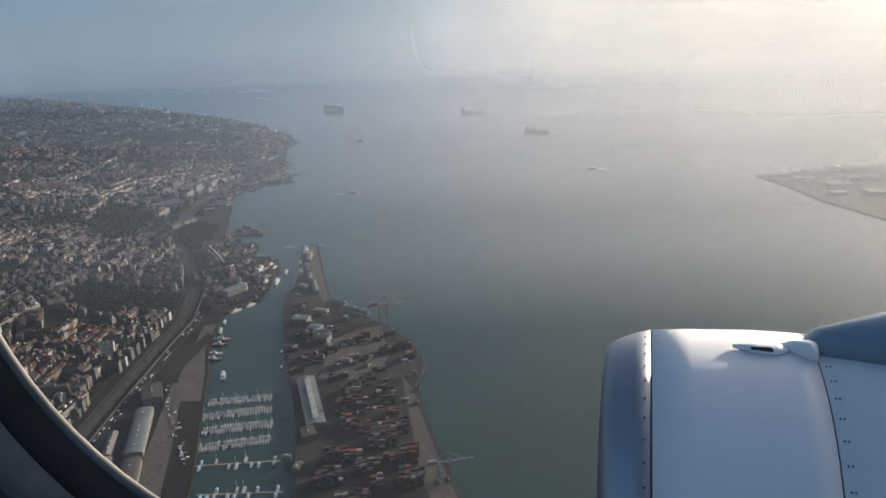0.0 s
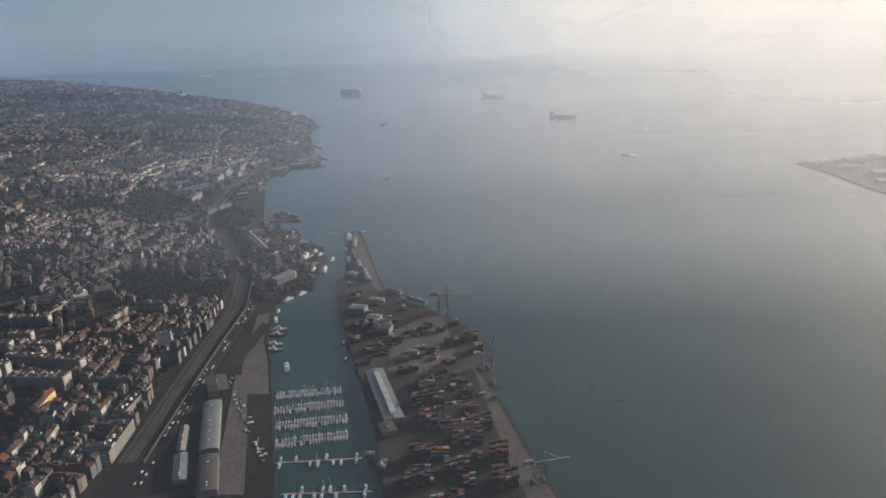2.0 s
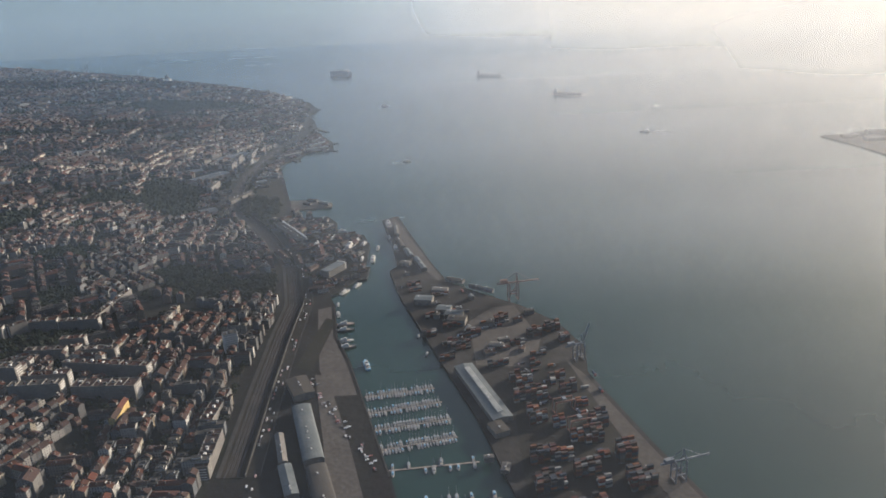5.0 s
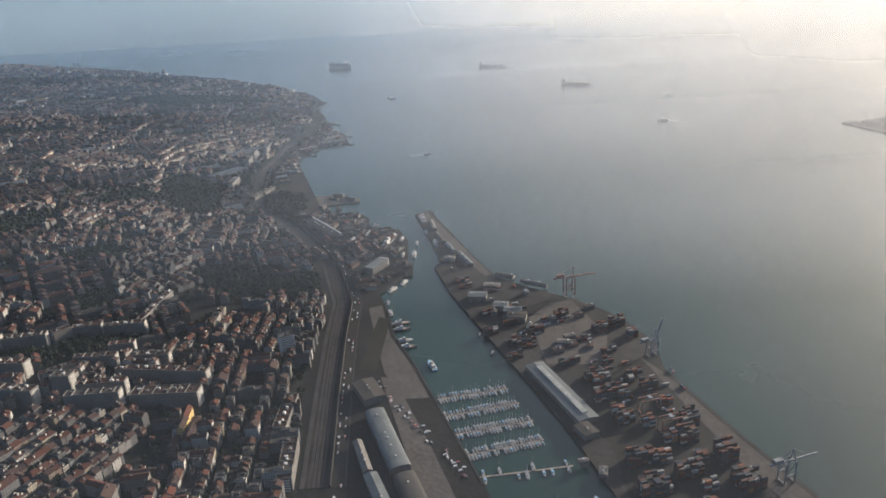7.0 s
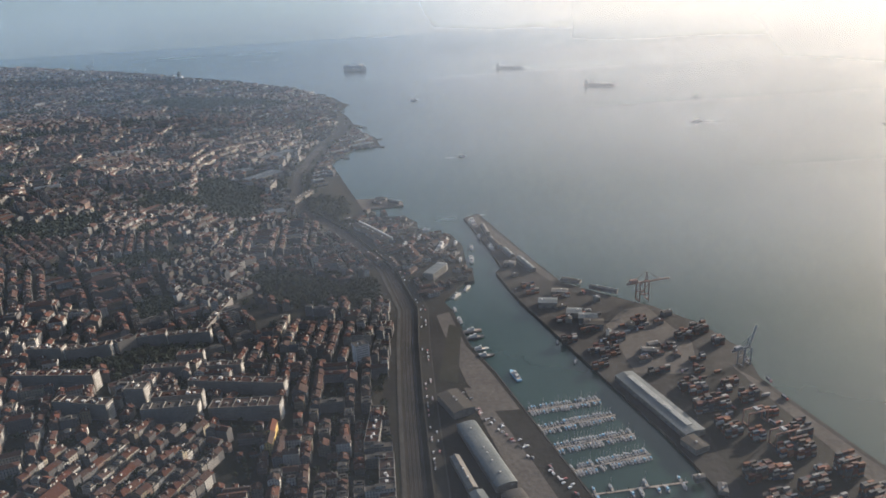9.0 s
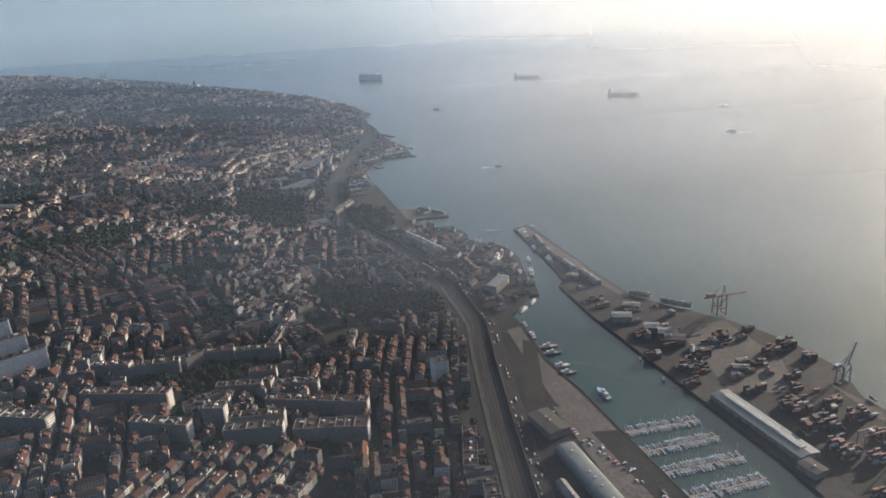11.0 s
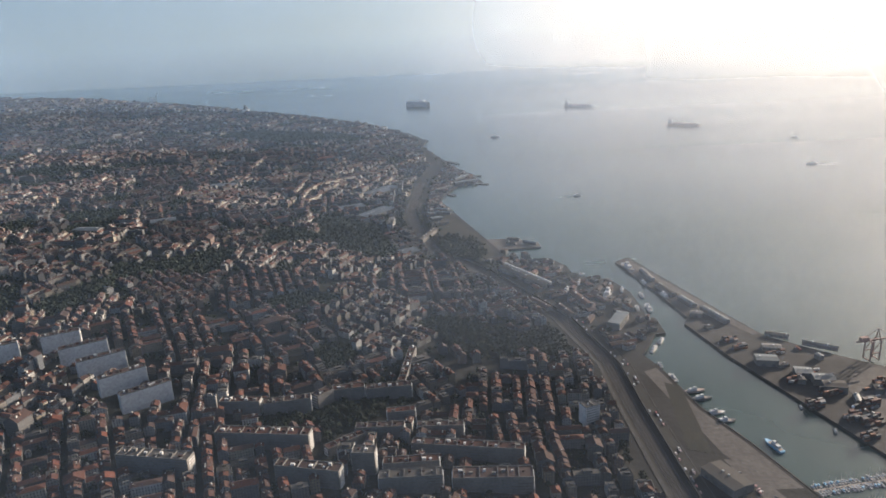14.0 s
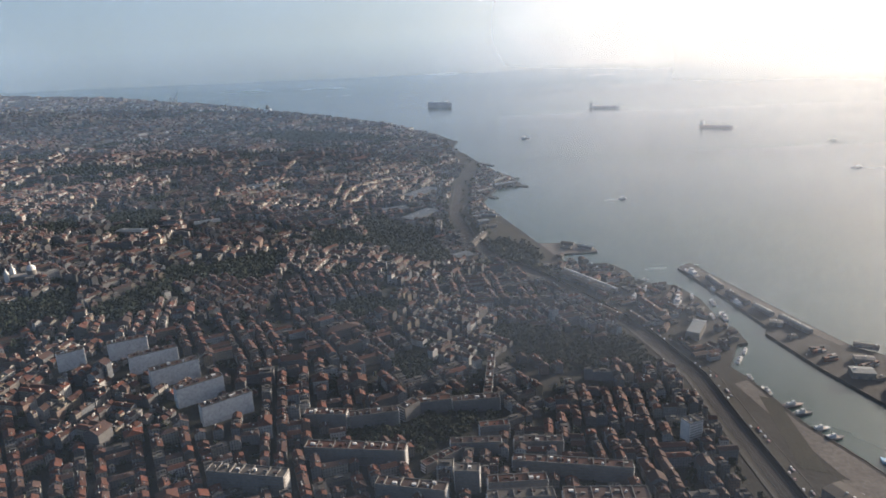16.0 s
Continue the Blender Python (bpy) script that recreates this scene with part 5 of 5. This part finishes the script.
bx, by = -1440, 1345
bz = float(terrain(bx, by))
home = empty("basilica", pose(bx, by, bz, 0, 0, 10), "pale stone basilica with a dome and two bell towers", "church")
part("nave", cube(-22, -10, -4, 22, 10, 14), M_CONCRETE, home)
part("transept", cube(4, -17, -4, 16, 17, 13), M_CONCRETE, home)
for sy in (-1, 1):
    bm = cube(-26, sy * 12 - 3.2, -4, -20, sy * 12 + 3.2, 22)
    bmesh.ops.create_cone(bm, cap_ends=True, segments=8, radius1=3.2, radius2=0.3, depth=9, matrix=pose(-23, sy * 12, 26.5))
    part("bell_tower", bm, M_WHITE, home)
bm = bmesh.new()
bmesh.ops.create_cone(bm, cap_ends=True, segments=20, radius1=7, radius2=7, depth=8, matrix=pose(10, 0, 18))
part("drum", bm, M_CONCRETE, home)
bm = bmesh.new()
bmesh.ops.create_uvsphere(bm, u_segments=20, v_segments=12, radius=6.8, matrix=pose(10, 0, 22) @ Matrix.Diagonal((1, 1, 1.2, 1)))
part("dome", bm, M_WHITE, home)
part("lantern", beam(bmesh.new(), (10, 0, 29.5), (10, 0, 35), 1.6), M_WHITE, home)
px, py = -1640, 3840
home = empty("domed_church", pose(px, py, float(terrain(px, py))), "white domed church on the far hill", "church")
part("nave", cube(-16, -16, -5, 16, 16, 20), M_WHITE, home)
dome_on(home, 10, 20, M_CONCRETE)
for x, y, w, h in ((-2520, 4060, 14, 34), (-2470, 4110, 14, 34), (-2330, 4190, 16, 24), (-2900, 3900, 60, 26), (-2860, 3860, 40, 36), (-2140, 4330, 60, 14), (-1900, 4180, 14, 22), (-1560, 3560, 8, 24), (-1590, 3580, 8, 22), (-2700, 4020, 18, 30)):
    z = float(terrain(x, y))
    home = empty("tower_block", pose(x, y, z, 0, 0, 25), "distant pale tower block on the skyline", "apartment block", "towers on the skyline")
    part("wall", cube(-w / 2, -7, -4, w / 2, 7, h), M_CONCRETE, home)
    part("roof", cube(-w / 2 + 0.5, -6.5, h, w / 2 - 0.5, 6.5, h + 1), M_FLAT, home)
    for fl in range(3, int(h), 4):
        part("window_band", cube(-w / 2 + 1, -7.1, fl, w / 2 - 1, -7, fl + 1.6), M_GLASS, home)

# ---- cars ----
bm = bmesh.new()
box(bm, -1.9, -0.8, 0.25, 1.9, 0.8, 0.8)
box(bm, -1.2, -0.7, 0.8, 1.0, 0.7, 1.35)
car = empty("car", pose(0, 0, 0), "small parked or passing car on the waterfront", "car", "cars by the waterfront")
part("body", bm, M_CAR, car)
part("windows", cube(-1.22, -0.72, 0.85, 1.02, 0.72, 1.2), M_GLASS, car)
for sx in (-1.2, 1.2):
    for sy in (-0.8, 0.8):
        wb = bmesh.new()
        bmesh.ops.create_cone(wb, cap_ends=True, segments=8, radius1=0.32, radius2=0.32, depth=0.2, matrix=pose(sx, sy, 0.32, 90, 0, 0))
        part("wheel", wb, M_DARK, car)
spots = []
for k in range(60):
    y = rng.uniform(600, 1300)
    spots.append((float(np.interp(y, FY, FX)) + 36 + rng.choice((-3, 3)), y, 3.13, 91))
for k in range(46):
    u = rng.random()
    spots.append((-352 + 40 * (1 - u) - 66 * u + rng.uniform(-6, 6) + 6, 640 + 200 * u, 3.17, rng.choice((20, 110))))
for n, (x, y, z, a) in enumerate(spots):
    if n:
        copy_thing(car, pose(x, y, z, 0, 0, a + rng.uniform(-5, 5)))
    else:
        car.matrix_world = pose(x, y, z, 0, 0, a)

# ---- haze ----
# upright see-through sheets stand in for the air's haze, sun-side glow included
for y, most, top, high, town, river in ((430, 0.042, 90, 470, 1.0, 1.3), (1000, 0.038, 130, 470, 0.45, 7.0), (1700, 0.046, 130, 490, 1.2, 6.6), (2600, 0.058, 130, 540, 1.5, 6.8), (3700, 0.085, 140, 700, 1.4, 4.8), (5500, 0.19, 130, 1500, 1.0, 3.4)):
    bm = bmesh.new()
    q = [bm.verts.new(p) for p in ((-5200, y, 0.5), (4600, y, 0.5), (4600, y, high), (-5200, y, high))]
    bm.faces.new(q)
    tagged(part("haze", bm, haze_material(top * PLAN, most, town, river, high * PLAN)), "see-through sheet standing in for morning haze over the river", "haze", kind="stuff")

# ---- from the plan to metres ----
for me in bpy.data.meshes:
    me.transform(Matrix.Scale(PLAN, 4))
for ob in scene.objects:
    if ob.type in {"MESH", "EMPTY"}:
        ob.location = ob.location * PLAN

# ---- the airliner at the start of its run: engine, pylon and cabin window ----
M0 = pose(PLAN * PATH[0][1], PLAN * PATH[0][2], PLAN * PATH[0][3], 90 + PATH[0][5], 0, PATH[0][4]) @ pose(0, 0, 0, 0, 0, PATH[0][6])
M_COWL = material("white_cowl_paint", [(0.80, 0.77, 0.76), (0.84, 0.81, 0.80)], 0.42, scale=0.6, fine=6, bump=0.02, spec=0.5, grain=0.06)
M_LIP = material("bare_metal_lip", [(0.30, 0.31, 0.33), (0.36, 0.37, 0.39)], 0.4, metal=0.85, scale=0.6, fine=8, bump=0.02, grain=0.06)
M_PYLON = material("grey_blue_pylon_paint", [(0.20, 0.25, 0.30), (0.28, 0.33, 0.38)], 0.3, scale=0.6, fine=6, bump=0.02, spec=0.5, grain=0.06)
M_SEAM = material("dark_seam", [(0.05, 0.05, 0.06), (0.09, 0.09, 0.10)], 0.7)
# surround colours are lowered to hold the cabin's dimness; no cabin shades them
M_RUBBER = material("dimmed_window_seal", [(0.04, 0.037, 0.034), (0.05, 0.047, 0.044)], 0.7, scale=8, fine=60)
M_BEZEL = material("dimmed_cabin_plastic", [(0.15, 0.14, 0.135), (0.18, 0.172, 0.165)], 0.55, scale=6, fine=80, bump=0.05)
M_PANEL = material("dimmed_tan_panel", [(0.16, 0.085, 0.06), (0.19, 0.11, 0.08)], 0.6, scale=5, fine=70, bump=0.05)
inner = M0.to_3x3().inverted()
right_way = Vector((math.cos(radians(16.1)), 0, math.sin(radians(16.1))))  # aft along the engine's axis
up_way = (inner @ Vector((0, 0, 1))).normalized()
up_way = (up_way - right_way * up_way.dot(right_way)).normalized()
out_way = right_way.cross(up_way).normalized()
toward = Vector((0.287, -0.352, -1)).normalized() * 6.7
toward -= right_way * toward.dot(right_way)
R = 1.47
frame_m = Matrix((right_way, up_way, out_way)).transposed().to_4x4()
engine = new("engine_nacelle")
engine.matrix_world = M0 @ Matrix.Translation(toward) @ frame_m  # local x aft, y up, z sideways
tagged(engine, "white jet engine nacelle with a bare metal intake lip", "jet engine")


def turned(rows, seg=72, x0=0.0):
    """A shell turned about the local x axis from (x, radius) rows."""
    bm = bmesh.new()
    rings = [[bm.verts.new((x + x0, r * math.cos(k * 2 * math.pi / seg), r * math.sin(k * 2 * math.pi / seg))) for k in range(seg)] for x, r in rows]
    for a, b in zip(rings, rings[1:]):
        for k in range(seg):
            bm.faces.new((a[k], a[(k + 1) % seg], b[(k + 1) % seg], b[k])).smooth = True
    bmesh.ops.recalc_face_normals(bm, faces=bm.faces)
    return bm


part("intake_lip", turned([(0.5, 0.78 * R), (0.0, 0.78 * R), (-0.26, 0.81 * R), (-0.36, 0.85 * R), (-0.36, 0.885 * R), (-0.27, 0.93 * R), (-0.12, 0.97 * R), (0.0, 0.99 * R), (0.0, 0.96 * R)]), M_LIP, engine, "bare metal intake lip")
cowl = part("fan_cowl", turned([(0.012, 0.96 * R), (0.012, 0.99 * R), (0.3, 1.0 * R), (0.8, 1.005 * R), (1.0, 1.0 * R), (1.16, 0.993 * R), (1.16, 0.96 * R)]), M_COWL, engine)
part("reverser_cowl", turned([(1.172, 0.96 * R), (1.172, 0.992 * R), (2.2, 0.965 * R), (3.0, 0.90 * R), (3.6, 0.82 * R), (3.6, 0.78 * R)]), M_COWL, engine)
part("seam", turned([(-0.004, 0.98 * R), (0.016, 0.98 * R)]), M_SEAM, engine)
part("seam", turned([(1.155, 0.985 * R), (1.177, 0.985 * R)]), M_SEAM, engine)
part("fan_face", turned([(0.45, 0.80 * R), (0.5, 0.3 * R), (0.2, 0.02 * R)]), M_DARK, engine)
near_z = -1.0 if out_way.dot(toward) > 0 else 1.0  # the side towards the cabin

for k in range(30):
    a = radians(-10 + k * 3.2)
    for x in ((-0.04,) if k % 2 else (1.21, 1.235)):
        bm = bmesh.new()
        bmesh.ops.create_cone(bm, cap_ends=True, segments=8, radius1=0.007, radius2=0.007, depth=0.008, matrix=Matrix.Translation((x, 0.990 * R * math.cos(a), near_z * 0.990 * R * math.sin(a))) @ pose(0, 0, 0, -90 + near_z * math.degrees(a), 0, 0))
        part("rivet", bm, M_SEAM, cowl)


def on_cowl(x, deg, lift=0.0):
    a = radians(deg)
    return Vector((x, (R + lift) * math.cos(a), near_z * (R + lift) * math.sin(a)))


def blob(name, rows, mat, label=""):
    """A smooth body lofted through ellipses: centre, half height, half thickness."""
    bm = bmesh.new()
    rings = [[bm.verts.new(Vector(c) + Vector((0, h * math.cos(k * math.pi / 12), w * math.sin(k * math.pi / 12)))) for k in range(24)] for c, h, w in rows]
    for a, b in zip(rings, rings[1:]):
        for k in range(24):
            bm.faces.new((a[k], a[(k + 1) % 24], b[(k + 1) % 24], b[k])).smooth = True
    bm.faces.new(rings[0]), bm.faces.new(rings[-1])
    bmesh.ops.recalc_face_normals(bm, faces=bm.faces)
    return part(name, bm, mat, engine, label)


blob("pylon", [((1.10, 1.47, near_z * -0.05), 0.05, 0.05), ((1.20, 1.48, near_z * -0.05), 0.12, 0.14), ((1.7, 1.54, near_z * -0.05), 0.20, 0.27), ((2.6, 1.64, near_z * -0.05), 0.32, 0.42), ((4.1, 1.8, near_z * -0.05), 0.5, 0.6)], M_PYLON, "blue-grey engine pylon under the wing")
blob("fairing", [((0.94, 1.49, near_z * 0.02), 0.02, 0.02), ((1.02, 1.50, near_z * 0.05), 0.05, 0.06), ((1.12, 1.49, near_z * 0.09), 0.08, 0.10), ((1.17, 1.48, near_z * 0.09), 0.07, 0.09)], M_COWL, "small white pylon fairing")
blob("scoop", [((0.60, 1.495, near_z * 0.06), 0.012, 0.02), ((0.78, 1.49, near_z * 0.08), 0.03, 0.07), ((0.90, 1.49, near_z * 0.08), 0.035, 0.08), ((0.98, 1.49, near_z * 0.07), 0.02, 0.03)], M_COWL, "raised air scoop")
blob("scoop_mouth", [((0.72, 1.510, near_z * 0.12), 0.010, 0.015), ((0.86, 1.510, near_z * 0.13), 0.016, 0.03), ((0.87, 1.510, near_z * 0.13), 0.014, 0.028)], M_SEAM, "dark scoop mouth")
for n, (x, deg) in enumerate(((0.03, 55), (0.90, 57))):
    text = bpy.data.curves.new("lettering", "FONT")
    text.body, text.size, text.extrude = "HOIST POINT", 0.038, 0.0005
    text.materials.append(M_SEAM)
    ob = new("lettering", text)
    ob.parent = cowl
    a = radians(deg)
    up_t = Vector((0, math.sin(a), -near_z * math.cos(a)))
    nrm = Vector((0, math.cos(a), near_z * math.sin(a)))
    xdir = up_t.cross(nrm)
    ob.matrix_local = Matrix.Translation(on_cowl(x + 0.02, deg, 0.012) + (Vector((0.27, 0, 0)) if xdir.x < 0 else Vector())) @ Matrix((xdir, up_t, nrm)).transposed().to_4x4()

window = new("cabin_window")
window.matrix_world = M0 @ pose(0.142, 0.083, -0.22)
tagged(window, "rounded grey cabin window surround with a dark seal", "cabin window")


def surround(inner_grow, outer_grow, z_in, z_out, name, mat, label=""):
    """One ring of the rounded window surround, with a thickness towards the cabin wall."""
    hw, hh, r = 0.30, 0.184, 0.154
    bm = bmesh.new()

    def ring(grow, z):
        pts = []
        for cx, cy, a0 in ((hw - r, hh - r, 0), (-hw + r, hh - r, 90), (-hw + r, -hh + r, 180), (hw - r, -hh + r, 270)):
            for k in range(25):
                a = radians(a0 + k * 3.75)
                pts.append(bm.verts.new((cx + (r + grow) * math.cos(a), cy + (r + grow) * math.sin(a), z)))
        return pts
    rows = [ring(inner_grow, z_in - 0.0012), ring(inner_grow, z_in), ring((inner_grow + outer_grow) / 2, (z_in + z_out) / 2 + 0.0003), ring(outer_grow, z_out), ring(outer_grow, z_in - 0.0012)]
    for a, b in zip(rows, rows[1:] + rows[:1]):
        for k in range(100):
            bm.faces.new((a[k], a[(k + 1) % 100], b[(k + 1) % 100], b[k])).smooth = True
    bmesh.ops.recalc_face_normals(bm, faces=bm.faces)
    part(name, bm, mat, window, label)


# narrow pale ring draws the soft highlight along the pane's edge
surround(0.0, 0.003, 0, 0, "pane_edge", M_BEZEL, "pale ring painting the highlight on the pane edge")
surround(0.003, 0.0145, 0.0005, 0.0005, "seal", M_RUBBER, "dark rubber window seal")
surround(0.0145, 0.028, 0.001, 0.001, "bezel", M_BEZEL, "grey plastic window bezel, darkened for the dim cabin")
surround(0.028, 0.034, 0.0012, 0.0012, "gap", M_RUBBER, "dark gap round the bezel")
surround(0.034, 0.20, 0.002, 0.002, "wall_panel", M_PANEL, "tan cabin wall panel, darkened for the dim cabin")
